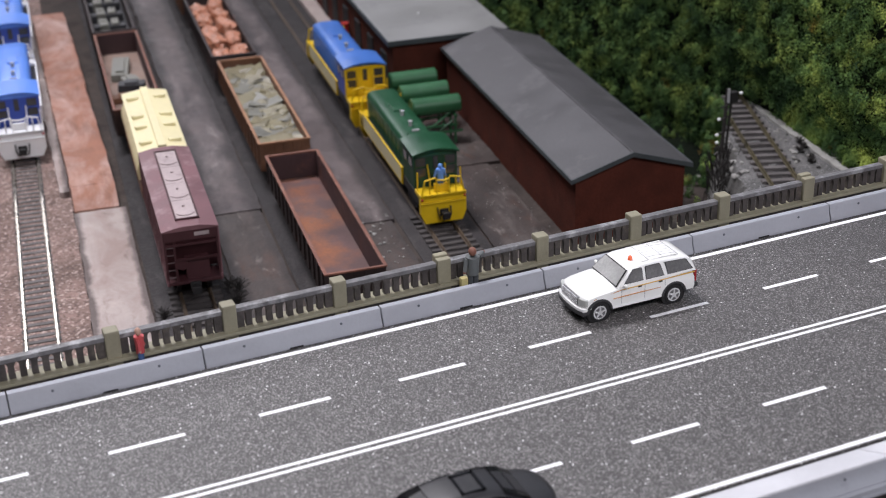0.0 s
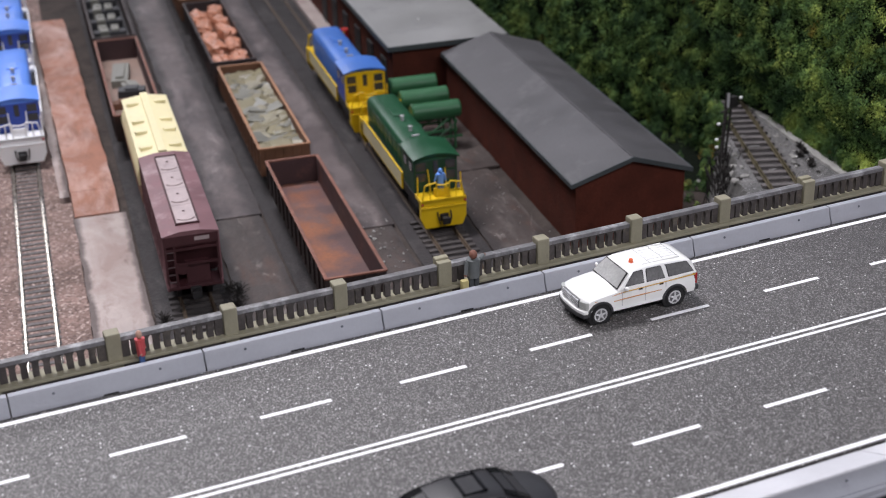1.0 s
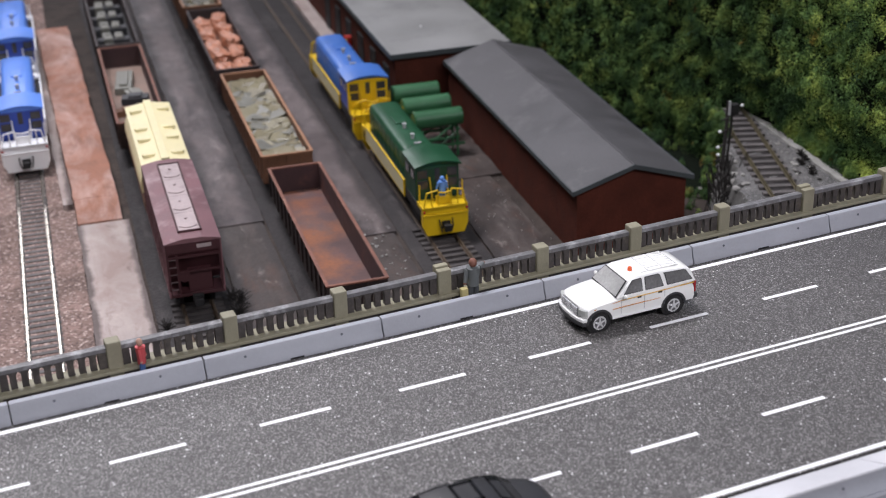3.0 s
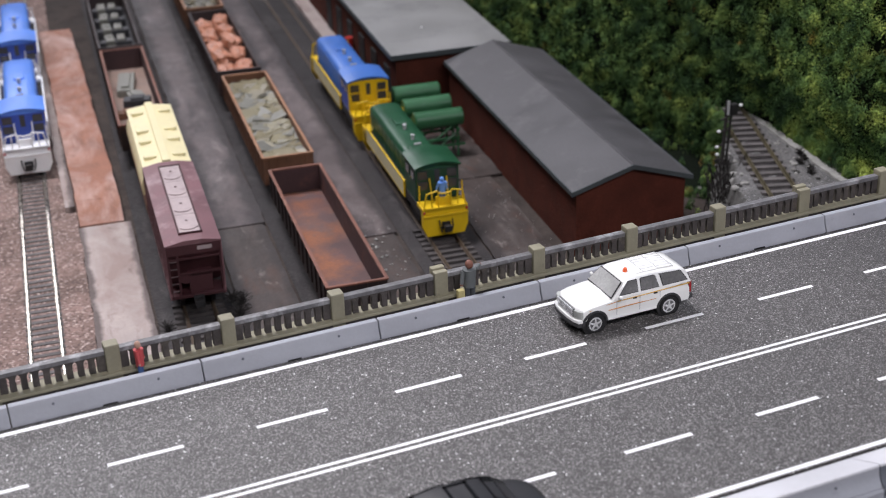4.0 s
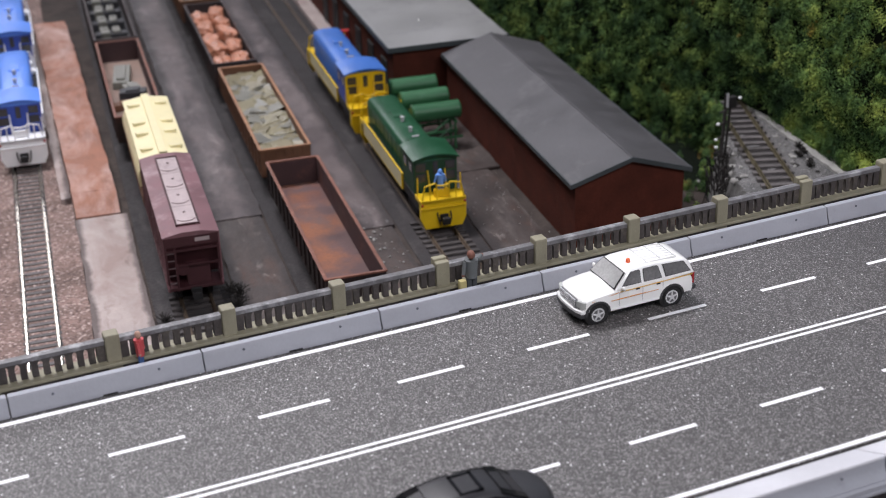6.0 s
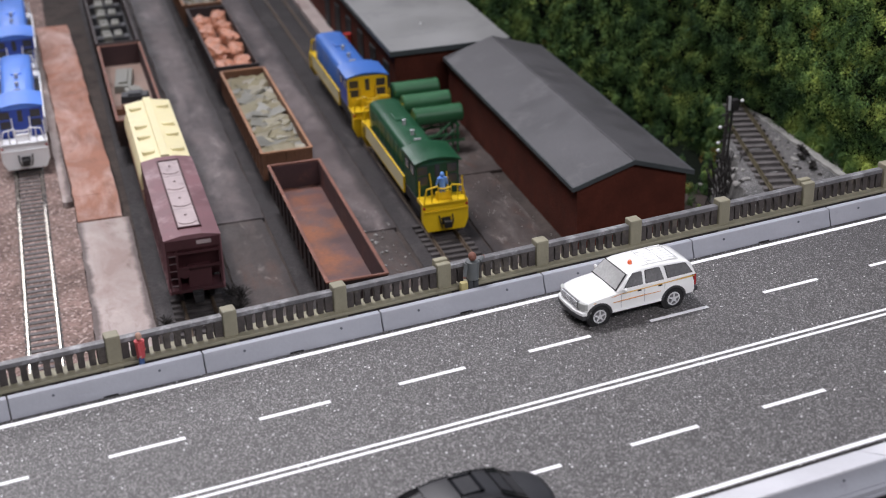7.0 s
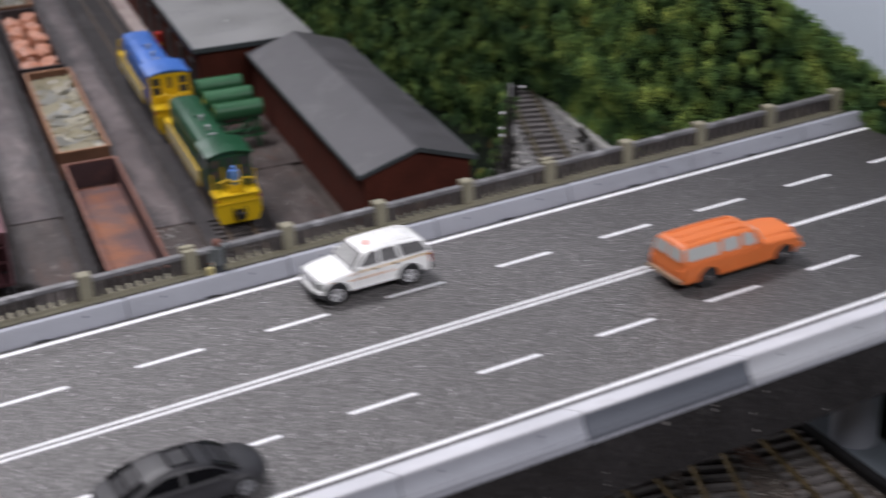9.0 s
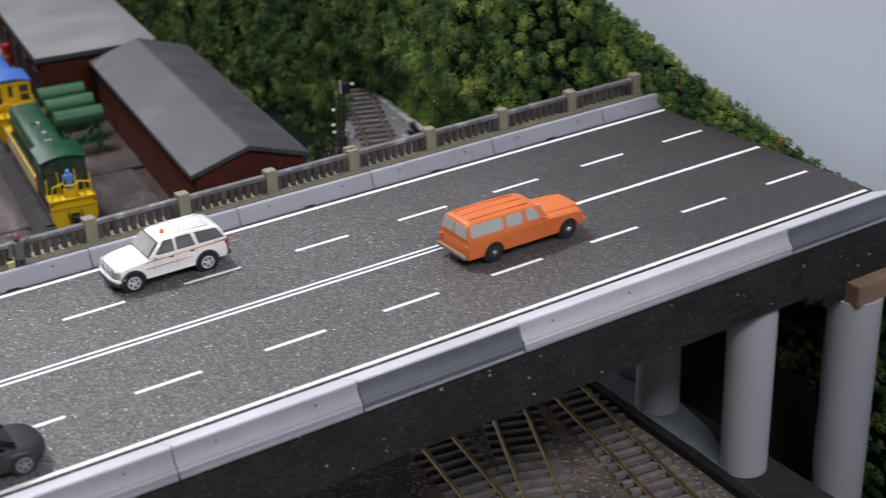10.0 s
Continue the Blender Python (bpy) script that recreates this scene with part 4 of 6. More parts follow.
def locomotive(m, label, hood, cab, roof, porch, sill, deck_label, front=None, length=156, glass=GLASS_DARK):
    e = thing("switcher_locomotive", m, label, "locomotive", "diesel switchers")
    L = length
    bm = new_bm()
    box(bm, -15.5, 15.5, 2, L - 2, 13, 19.4, .3)
    part("frame", bm, BLACK, e, "black underframe")
    bm = new_bm()
    for s in (-1, 1):
        box(bm, s * 15.9 - .5, s * 15.9 + .5, 42, L - 14, 13.5, 23.5, .2)
    part("side_sill", bm, sill, e, "pale side sill along the walkway")
    bm = new_bm()
    for s in (-1, 1):
        box(bm, s * 15.9 - .6, s * 15.9 + .6, 41, L - 13, 23.4, 24.2, .2)
        box(bm, s * 15.9 - .55, s * 15.9 + .55, 41, L - 13, 13.0, 13.8, .2)
        box(bm, s * 15.9 - .7, s * 15.9 + .7, 41, 43, 13, 24, .2)
        box(bm, s * 15.9 - .7, s * 15.9 + .7, L - 15, L - 13, 13, 24, .2)
    part("sill_edge", bm, porch, e)
    for y0, y1, sg in ((0, 4, -1), (L - 4, L, 1)):
        bm = new_bm()
        prism(bm, [(-15.8, 21), (15.8, 21), (15.8, 8.5), (13, 2.4), (-13, 2.4), (-15.8, 8.5)], "y", y0, y1, .4)
        box(bm, -15.8, 15.8, y0 + (0 if sg < 0 else -9), y1 + (9 if sg < 0 else 0), 18.6, 21.2, .3)
        box(bm, -5, 5, y0 + (4 if sg < 0 else -2), y1 + (2 if sg < 0 else -4), 21, 26.5, .5)
        p = part("pilot", bm, porch, e, deck_label)
        out = -1 if sg < 0 else 1
        face = y0 if sg < 0 else y1
        bm = new_bm()
        box(bm, -15.6, 15.6, min(face, face + out * 1.3), max(face, face + out * .7), 15.6, 16.6, .2)
        part("buffer_beam", bm, porch, p)
        for x in (-12.6, 12.6):
            bm = new_bm()
            ball(bm, (x * 1.17, face + out * .3, 18.6), .9, 2)
            part("marker_lamp", bm, RED_LENS, p, "small red marker lamp", smooth=True)
        for x in (-4.6, 4.6):
            bm = new_bm()
            rod(bm, [(x, face + out * .5, 13), (x * .95, face + out * 2.6, 9), (x * .7, face + out * 2.4, 5.5)], .5)
            part("air_hose", bm, BLACK, p, "black air hose")
        coupler(e, y0 if sg < 0 else y1, sg)
        yy = y0 + .8 if sg < 0 else y1 - .8
        bm = new_bm()
        left = [(-15, yy, 19), (-12.4, yy, 30.5), (-5.0, yy, 31.8), (-4.2, yy, 30.3)]
        rod(bm, left + [(0, yy, 29.6)] + [(-x, y, z) for x, y, z in left[::-1]], .55)
        part("handrail", bm, porch, e, "thin bent front handrail")
        for x, z in ((-9, 31.2), (-4.4, 30.6), (4.4, 30.6), (9, 31.2)):
            bm = new_bm()
            rod(bm, [(x, yy, 20), (x, yy, z)], .45)
            part("stanchion", bm, porch, e)
        for x in (-15.2, 15.2):
            bm = new_bm()
            rod(bm, [(x, yy - sg * 3, 19), (x, yy - sg * 8, 20), (x * .98, yy - sg * 8, 33)], .5)
            part("corner_rail", bm, porch, e)
        if sg < 0:
            for x in (-5.5, 5.5):
                bm = new_bm()
                rod(bm, [(x, y0 + 10, 21), (x * 1.1, y0 + 14.5, 35)], .5)
                part("grab_rail", bm, porch, e)
    # cab
    bm = new_bm()
    box(bm, -15.2, 15.2, 16, 42, 19.4, 40.5, .4)
    c = part("cab", bm, cab, e, "driver's cab")
    if front:
        bm = new_bm()
        box(bm, -15.4, 15.4, 15.4, 16.6, 19.4, 42.0, .3)
        part("cab_front", bm, front, c, "yellow cab front")
    bm = new_bm()
    crown = arc(0, -2.8, 48.0, 70.3, 109.7, 12)
    prism(bm, crown + [(x, z - 1.1) for x, z in crown[::-1]], "y", 13.4, 43.5)
    prism(bm, [(-15.2, 40.2), (15.2, 40.2)] + [(x * .95, z - .8) for x, z in crown], "y", 16.2, 41.5)
    part("cab_roof", bm, roof, c, "arched cab roof", smooth=True)
    pane_bm = new_bm()
    box(pane_bm, -3.4, 3.4, -.35, .35, -2.7, 2.7, .2)
    pane = mesh_of("window", pane_bm, glass)
    small = new_bm()
    box(small, -1.7, 1.7, -.35, .35, -4.2, 4.2, .2)
    small = mesh_of("window", small, glass)
    fy = 15.3 if front else 15.9
    for x in (-10.3, 10.3):
        for z in (36.6, 29.8):
            part("window", pane, None, c, m=spot(x, fy, z))
    part("window", small, None, c, m=spot(0, fy, 35.5))
    for s in (-1, 1):
        for y in (22.5, 34.5):
            part("window", pane, None, c, m=spot(s * 15.2, y, 35.5, 90))
    # hood
    bm = new_bm()
    prism(bm, [(-11.6, 19.4), (11.6, 19.4), (11.6, 35.4), (10.6, 37.2), (8.6, 38.2), (4, 38.7), (-4, 38.7), (-8.6, 38.2), (-10.6, 37.2), (-11.6, 35.4)], "y", 41.5, L - 10, .9)
    h = part("hood", bm, hood, e, "long engine hood", smooth=True)
    bm = new_bm()
    box(bm, -.2, .2, -4, 4, 21.5, 34.4, .15)
    leaf = mesh_of("hood_door", bm, hood)
    for i in range(9):
        for s in (-1, 1):
            part("hood_door", leaf, None, h, m=spot(s * 11.6, 52 + i * 10.6, 0))
    for y in (72, 92):
        bm = new_bm()
        cyl(bm, (0, y, 38), (0, y, 41.6), 1.3, seg=16)
        cyl(bm, (0, y, 41.4), (0, y, 42), 1.6, seg=16)
        part("exhaust_stack", bm, STEEL_GREY, h, "bright exhaust stack")
    bm = new_bm()
    box(bm, -6.5, 6.5, 44.5, 58, 37.8, 40.2, .6)
    part("roof_box", bm, hood, h)
    bm = new_bm()
    box(bm, -4, 4, 100, 114, 37.8, 39.6, .4)
    part("roof_fan", bm, hood, h)
    bm = new_bm()
    box(bm, -7.5, 7.5, L - 10.4, L - 9.6, 23, 35, .2)
    part("radiator_grille", bm, GRILLE, h, "grey radiator grille at the hood end")
    bm = new_bm()
    cyl(bm, (0, L - 10.2, 36.4), (0, L - 8.6, 36.4), 1.3, seg=12)
    part("headlamp", bm, GLASS_GREY, h, "clear headlamp")
    bm = new_bm()
    cyl(bm, (-2.5, 60, 40), (2.5, 60, 40), .8, seg=10)
    rod(bm, [(0, 60, 38), (0, 60, 40)], .5)
    part("horn", bm, STEEL_GREY, h, "small grey horn")
    bm = new_bm()
    box(bm, -12, 12, 56, 100, 4, 13.5, 1.2)
    part("fuel_tank", bm, BLACK, e)
    truck(e, 32)
    truck(e, L - 32)
    return e


SLIM = Matrix.Diagonal((.91, 1, 1, 1))      # the green switcher is narrower
locomotive(yard(159.8, 645.5) @ SLIM, "green and yellow switcher locomotive with an arched cab roof", LOCO_GREEN, LOCO_DARKGREEN, LOCO_GREEN, LOCO_YELLOW, CREAM, "bright yellow front platform")
locomotive(yard(158.4, 818) @ Matrix.Diagonal((.96, 1, 1, 1)), "blue and yellow switcher locomotive with a yellow cab front", LOCO_BLUE, LOCO_DEEPBLUE, LOCO_BLUE, LOCO_YELLOW, CREAM, "bright yellow front platform", front=LOCO_YELLOW, length=152)
locomotive(yard(-82, 842), "blue switcher locomotive with white end platforms", LOCO_SKYBLUE, LOCO_DEEPBLUE, LOCO_SKYBLUE, LOCO_WHITE, LOCO_WHITE, "white front platform", length=162)
locomotive(yard(-82, 1012), "blue switcher locomotive with white end platforms", LOCO_SKYBLUE, LOCO_DEEPBLUE, LOCO_SKYBLUE, LOCO_WHITE, LOCO_WHITE, "white front platform", length=162)


def covered_hopper():
    h = thing("covered_hopper_wagon", yard(3, 600), "oxide-brown covered hopper wagon with dusty roof hatches", "freight wagon", "hopper wagons")
    L, W = 120, 15.2
    bm = new_bm()
    prism(bm, [(0, 37), (0, 43.5), (L, 43.5), (L, 37), (L - 15, 13), (15, 13)], "x", -W + .6, W - .6)
    part("body", bm, HOPPER_DARK, h, "dark oxide hopper body")
    bm = new_bm()
    prism(bm, [(-W - .3, 42.6), (-W - .3, 43.4), (-5.5, 45.3), (5.5, 45.3), (W + .3, 43.4), (W + .3, 42.6)], "y", -.4, L + .4, .2)
    part("roof", bm, HOPPER_BROWN, h, "worn brown roof")
    bm = new_bm()
    for i in range(11):
        y = 2 + i * (L - 4) / 10
        for s in (-1, 1):
            box(bm, s * W - .5, s * W + .5, y - .6, y + .6, 12, 43)
    box(bm, -W - .2, -W + .8, 0, L, 10.5, 14)
    box(bm, W - .8, W + .2, 0, L, 10.5, 14)
    part("side_rib", bm, HOPPER_BROWN, h)
    bm = new_bm()
    box(bm, -6.6, -5.8, 9, L - 9, 45, 46.4)
    box(bm, 5.8, 6.6, 9, L - 9, 45, 46.4)
    box(bm, -6.6, 6.6, 8.4, 9.2, 45, 46.4)
    box(bm, -6.6, 6.6, L - 9.2, L - 8.4, 45, 46.4)
    part("hatch_coaming", bm, HOPPER_DARK, h)
    cover = new_bm()
    box(cover, -5.7, 5.7, -12.5, 12.5, 0, .7, .2)
    ring = arc(0, -4.4, 5.4, 205, 335, 12)
    prism(cover, ring + [(x * .82, y + .75) for x, y in ring[::-1]], "z", .6, 1.25)
    cyl(cover, (0, 3.5, .6), (0, 3.5, 1.5), .8, seg=10)
    cover = mesh_of("hatch", cover, HATCH_GREY)
    for k in range(4):
        part("hatch", cover, None, h, "dusty pale roof hatch", m=spot(0, 22 + k * 25.3, 45.2))
    bm = new_bm()
    box(bm, -W, W, 0, 14, 10.4, 12.2, .2)
    part("end_platform", bm, HOPPER_DARK, h)
    bm = new_bm()
    box(bm, -W, W, L - 14, L, 10.4, 12.2, .2)
    part("end_platform", bm, HOPPER_DARK, h)
    for y in (.8, L - .8):
        bm = new_bm()
        for x in (-14.4, -9.4, 14.2):
            box(bm, x - .6, x + .6, y - .6, y + .6, 10, 43)
        for z in (15, 19.5, 24, 28.5, 33, 37.5):
            rod(bm, [(-14.4, y, z), (-9.4, y, z)], .4)
        box(bm, -9.4, 14, y - .5, y + .5, 24.5, 26)
        box(bm, -14.4, 14.4, y - .5, y + .5, 33.5, 35)
        part("end_ladder", bm, HOPPER_DARK, h, "dark end frame with ladder")
    bm = new_bm()
    box(bm, -4, 9, 3, 9, 12, 24, .4)
    part("brake_box", bm, HOPPER_DARK, h)
    bm = new_bm()
    cyl(bm, (-6, 1, 22), (-6, 2.2, 22), 3.2, seg=18)
    part("brake_wheel", bm, HOPPER_DARK, h)
    bm = new_bm()
    box(bm, 2, 10, -.65, -.45, 39.2, 41.4)
    part("marking", bm, HATCH_GREY, h, "pale worn marking")
    for s in (0, 1):
        coupler(h, s * L, 1 if s else -1)
    truck(h, 22)
    truck(h, L - 22)
    bm = new_bm()
    for k in range(3):
        prism(bm, [(34 + k * 18, 13), (50 + k * 18, 13), (45 + k * 18, 5), (39 + k * 18, 5)], "x", -9, 9)
    part("discharge_chute", bm, BLACK, h)


def cream_hopper():
    h = thing("cylindrical_hopper_wagon", yard(3, 724), "cream-yellow covered hopper wagon with two rows of hatches", "freight wagon", "hopper wagons")
    L, W = 113, 15.2
    bm = new_bm()
    side = arc(0, 27, 17, -14, 50, 6)
    prism(bm, [(x, z) for x, z in side] + [(-x, z) for x, z in side[::-1]], "y", 2, L - 2, .4)
    part("body", bm, HOPPER_CREAM, h, "cream-yellow rounded body", smooth=True)
    bm = new_bm()
    prism(bm, [(-W, 40.6), (-W, 41.5), (-3.2, 43.4), (3.2, 43.4), (W, 41.5), (W, 40.6)], "y", 0, L, .2)
    box(bm, -2.6, 2.6, 0, L, 43.2, 45.2, .4)
    part("roof", bm, HOPPER_CREAM, h, "cream-yellow roof with raised walkway")
    hatch = new_bm()
    out = [(4.2 * math.cos(radians(a)), 3.2 * math.sin(radians(a))) for a in range(0, 360, 24)]
    prism(hatch, out, "z", 0, 1.7, .4)
    box(hatch, -3.6, 3.6, -3.6, -2.6, 0, 2.0)
    hatch = mesh_of("hatch", hatch, HOPPER_CREAM)
    for s in (-1, 1):
        for y in (14, 42, 62, 98):
            part("hatch", hatch, None, h, m=spot(s * 9.0, y, 42.2))
        bm = new_bm()
        box(bm, s * W - .6, s * W + .6, 0, L, 11, 17, .2)
        part("side_sill", bm, GON_RUST, h, "rust-brown side sill")
    bm = new_bm()
    for y in (1, L - 1):
        for x in (-14, 14):
            box(bm, x - .6, x + .6, y - .6, y + .6, 11, 41)
    part("end_post", bm, HOPPER_CREAM, h)
    truck(h, 22)
    truck(h, L - 22)
    coupler(h, L, 1)


def gondola(m, label, shell, inner, L=174, high=28.0, W=16.6):
    g = thing("gondola_wagon", m, label, "gondola wagon", "open gondolas")
    bm = new_bm()
    box(bm, -W + 1.1, W - 1.1, 1, L - 1, 10.6, 11.8)
    part("floor", bm, inner, g, "rusty wagon floor")
    for name, a in (("side_wall", (-W, -W + 1.1, 0, L)), ("side_wall", (W - 1.1, W, 0, L)), ("end_wall", (-W + 1.1, W - 1.1, 0, 1.1)), ("end_wall", (-W + 1.1, W - 1.1, L - 1.1, L))):
        bm = new_bm()
        box(bm, *a, 9.5, high)
        part(name, bm, GON_SIDE_SHADED if shell is GON_RED else shell, g)
    # thin added lining paints grime and the inner walls' shade
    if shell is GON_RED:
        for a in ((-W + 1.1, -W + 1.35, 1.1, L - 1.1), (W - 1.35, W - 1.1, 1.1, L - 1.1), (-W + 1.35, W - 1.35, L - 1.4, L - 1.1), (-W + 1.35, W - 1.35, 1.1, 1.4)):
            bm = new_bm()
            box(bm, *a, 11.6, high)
            part("lining", bm, GON_INNER, g, "grimy inner side, darkened for shade")
    bm = new_bm()
    for s in (-1, 1):
        box(bm, s * (W - .3) - 1.0, s * (W - .3) + 1.0, -.5, L + .5, high, high + 1.1, .3)
    for y in (.2, L - .2):
        box(bm, -W + .7, W - .7, y - .9, y + .9, high, high + 1.1, .3)
    part("rim", bm, GON_RIM if shell is GON_RED else GON_RIM_PALE if shell is GON_RUST else shell, g, "worn top rim")
    bm = new_bm()
    for i in range(14):
        y = 5 + i * (L - 10) / 13
        for s in (-1, 1):
            prism(bm, [(y - .9, high), (y + .9, high), (y + .9, 12), (y - .9, 12)], "x", s * W, s * (W + .9)) if s > 0 else prism(bm, [(y - .9, high), (y + .9, high), (y + .9, 12), (y - .9, 12)], "x", -W - .9, -W)
    for x in (-12, -6, 0, 6, 12):
        box(bm, x - .7, x + .7, -.7, 0, 10, high)
    part("side_rib", bm, GON_SIDE_SHADED if shell is GON_RED else shell, g)
    bm = new_bm()
    box(bm, -3, 3, 0, L, 6.5, 10.4)
    part("centre_sill", bm, BLACK, g)
    coupler(g, 0, -1)
    coupler(g, L, 1)
    truck(g, 24)
    truck(g, L - 24)
    return g


def shards(name, m, label, mats, n, W, L, z0, seed, big=7.0, hump=5.0):
    """A heap of flat broken pieces inside a wagon."""
    rng = random.Random(seed)
    bm = new_bm()
    for i in range(n):
        x, y = rng.uniform(-W, W), rng.uniform(3, L - 3)
        s = rng.uniform(.35, 1) * big
        q = Euler((rng.uniform(-.16, .16), rng.uniform(-.16, .16), rng.uniform(0, 6.28))).to_matrix().to_4x4()
        z = z0 + hump * (1 - (x / (W + 1)) ** 2) * (.6 + .4 * math.sin(y / 17 + seed)) * rng.uniform(.4, 1)
        made = bmesh.ops.create_cube(bm, size=1)["verts"]
        for v in made:
            c = Vector((v.co.x * s * rng.uniform(.7, 1.3), v.co.y * s * rng.uniform(.4, .8), v.co.z * rng.uniform(.5, 1.6)))
            v.co = q @ c + Vector((max(-W, min(W, x)), y, z))
        for f in {f for v in made for f in v.link_faces}:
            f.material_index = rng.randrange(len(mats))
        for v in made:
            v.co.x = max(-W - .6, min(W + .6, v.co.x))
            v.co.y = max(1.6, min(L - 1.6, v.co.y))
    box(bm, -W - .3, W + .3, 1.5, L - 1.5, 12.2, z0 - .5)
    solid(name, bm, mats, m, label, "wagon load", kind="stuff")


covered_hopper()
cream_hopper()
gondola(yard(82.6, 550), "empty oxide-red gondola wagon with a rusty floor", GON_RED, GON_FLOOR, 173)
gondola(yard(82.3, 745), "rusty gondola wagon filled with pale scrap", GON_RUST, GON_FLOOR, 177)
shards("scrap_load", yard(82.3, 745), "heap of pale grey-green scrap sheets", [SCRAP, PALE_LOAD, SCRAP], 120, 14.8, 177, 21.5, 3, 30.0, 1.6)
gondola(yard(80.2, 933), "dark gondola wagon filled with copper-coloured bales", GON_DARK, GON_FLOOR, 172)
gondola(yard(79.0, 1118), "rusty gondola wagon with a pale load", GON_RUST, GON_FLOOR, 172)
shards("scrap_load", yard(79.0, 1118), "heap of pale scrap sheets", [PALE_LOAD, SCRAP], 200, 14.8, 172, 21, 7, 8.0, 5)
gondola(yard(-1.5, 842), "oxide-red gondola wagon with a few pale castings", GON_RED, GON_TAN, 181)
gondola(yard(-1.8, 1030), "dark gondola wagon with black and grey scrap", GON_DARK, SCRAP_DARK, 181)


def bales():
    rng = random.Random(4)
    for r in range(5):
        n = 2
        for c in range(n):
            bm = new_bm()
            ball(bm, (0, 0, 0), 1, 3, (1, 1, 1), 0, 0)
            for v in bm.verts:               # a crushed block with dented sides
                block = v.co / max(abs(v.co.x), abs(v.co.y), abs(v.co.z))
                p = v.co.lerp(block, .62) * (.92 + .22 * noise.noise(v.co * 2.2 + Vector((r * 5.1, c * 3.7, 0))) + .12 * noise.noise(v.co * 5 + Vector((c, r, 1))))
                v.co = Vector((p.x * (13.6 if c else 15.0) / n, p.y * (13.0 + 3.2 * ((r + c) % 2)), p.z * 5.6))
            ob = solid("copper_bale", bm, COPPER_LOAD, yard(80.2 + (c - (n - 1) / 2) * 29 / n, 952 + r * 31 + 6 * c + rng.uniform(-3, 3), -110 + 23 + rng.uniform(-1.5, 2), rng.uniform(-15, 15)),
                       "crumpled copper-orange bale of scrap", "bale", "copper bales")
    bm = new_bm()
    box(bm, -14.8, 14.8, 2, 170, 12, 19, .5)
    solid("bale_bed", bm, GON_DARK, yard(80.2, 933), "dark scrap layer under the copper bales", "wagon load", kind="stuff")


bales()


def castings():
    rng = random.Random(8)
    for u, v, w, d, h, mat in ((-2, 972, 13, 44, 6, PALE_LOAD), (3, 938, 12, 18, 6, PALE_LOAD), (2, 920, 20, 11, 9, SCRAP_DARK), (-4, 905, 22, 8, 5, GON_RUST)):
        bm = new_bm()
        box(bm, -w / 2, w / 2, -d / 2, d / 2, 0, h, .8)
        box(bm, -w / 4, w / 4, -d / 2.6, d / 2.6, h - .1, h + 1.4, .5)
        solid("casting", bm, mat, yard(u - 1.5, v, -98.2, rng.uniform(-12, 12)), "rough casting lying in the wagon", "casting", "castings in the wagon")
    for k in range(5):
        v = 1048 + k * 34
        for name, mat, w, d, h, du, dv, label in (("casting", SCRAP_DARK, 27, 9, 7, 0, 0, "dark machine frame lying across the wagon"),
                                                  ("casting", PALE_LOAD, 7.5, 19, 9, -5, 3, "pale grey machine casting in the dark wagon"),
                                                  ("casting", PALE_LOAD, 6.5, 15, 9, 4.5, 4, "pale grey machine casting in the dark wagon")):
            bm = new_bm()
            box(bm, -w / 2, w / 2, -d / 2, d / 2, 0, h, .9)
            cyl(bm, (-w / 3, 0, h - .3), (w / 3, 0, h - .3), min(w, d) / 5, seg=12)
            solid(name, bm, mat, yard(-1.8 + du, v + dv, -98.2, rng.uniform(-6, 6)), label, "casting", "castings in the wagon")


castings()

# ---------------------------------------------------------------- road vehicles (local x runs forward, y across, z up from the road)
def road_wheel(r, w, rim_mat):
    tyre = new_bm()
    cyl(tyre, (0, -w / 2, 0), (0, w / 2, 0), r, seg=26)
    bmesh.ops.bevel(tyre, geom=[e for e in tyre.edges if abs(e.verts[0].co.y - e.verts[1].co.y) < .01], offset=.45, segments=2, affect="EDGES")
    tyre = mesh_of("tyre", tyre, RUBBER, True)
    rim = new_bm()
    cyl(rim, (0, -w / 2 - .10, 0), (0, w / 2 + .10, 0), r * .68, seg=24)
    cyl(rim, (0, -w / 2 - .16, 0), (0, w / 2 + .16, 0), r * .55, seg=24, mi=1)
    cyl(rim, (0, -w / 2 - .34, 0), (0, w / 2 + .34, 0), r * .22, seg=12)
    for k in range(5):
        a = radians(72 * k + 18)
        for s in (-1, 1):
            cyl(rim, (r * .2 * math.cos(a), s * (w / 2 + .12), r * .2 * math.sin(a)), (r * .6 * math.cos(a), s * (w / 2 + .12), r * .6 * math.sin(a)), .42, .3, seg=6)
    rim = mesh_of("rim", rim, [rim_mat, GRILLE if rim_mat is RIM else BUMPER])
    return tyre, rim


def add_wheels(car, xs, half, r, w, rim_mat):
    tyre, rim = road_wheel(r, w, rim_mat)
    for x in xs:
        for s in (-1, 1):
            t = part("wheel", tyre, None, car, m=spot(x, s * half, r))
            part("rim", rim, None, t, "bright wheel rim" if rim_mat is RIM else "")


def side_outline(points, arches, r, cz, z0):
    """A lower body outline in x, z, with round wheel arches cut from its bottom edge z0. points run from the front bottom over the top to the rear bottom."""
    out = list(points)
    for x in arches:          # from the rear to the front along the bottom
        a = math.degrees(math.asin((z0 - cz) / r))
        out += [(x - r * math.cos(radians(t)), cz + r * math.sin(radians(t))) for t in np.linspace(a, 180 - a, 12)]
    return out


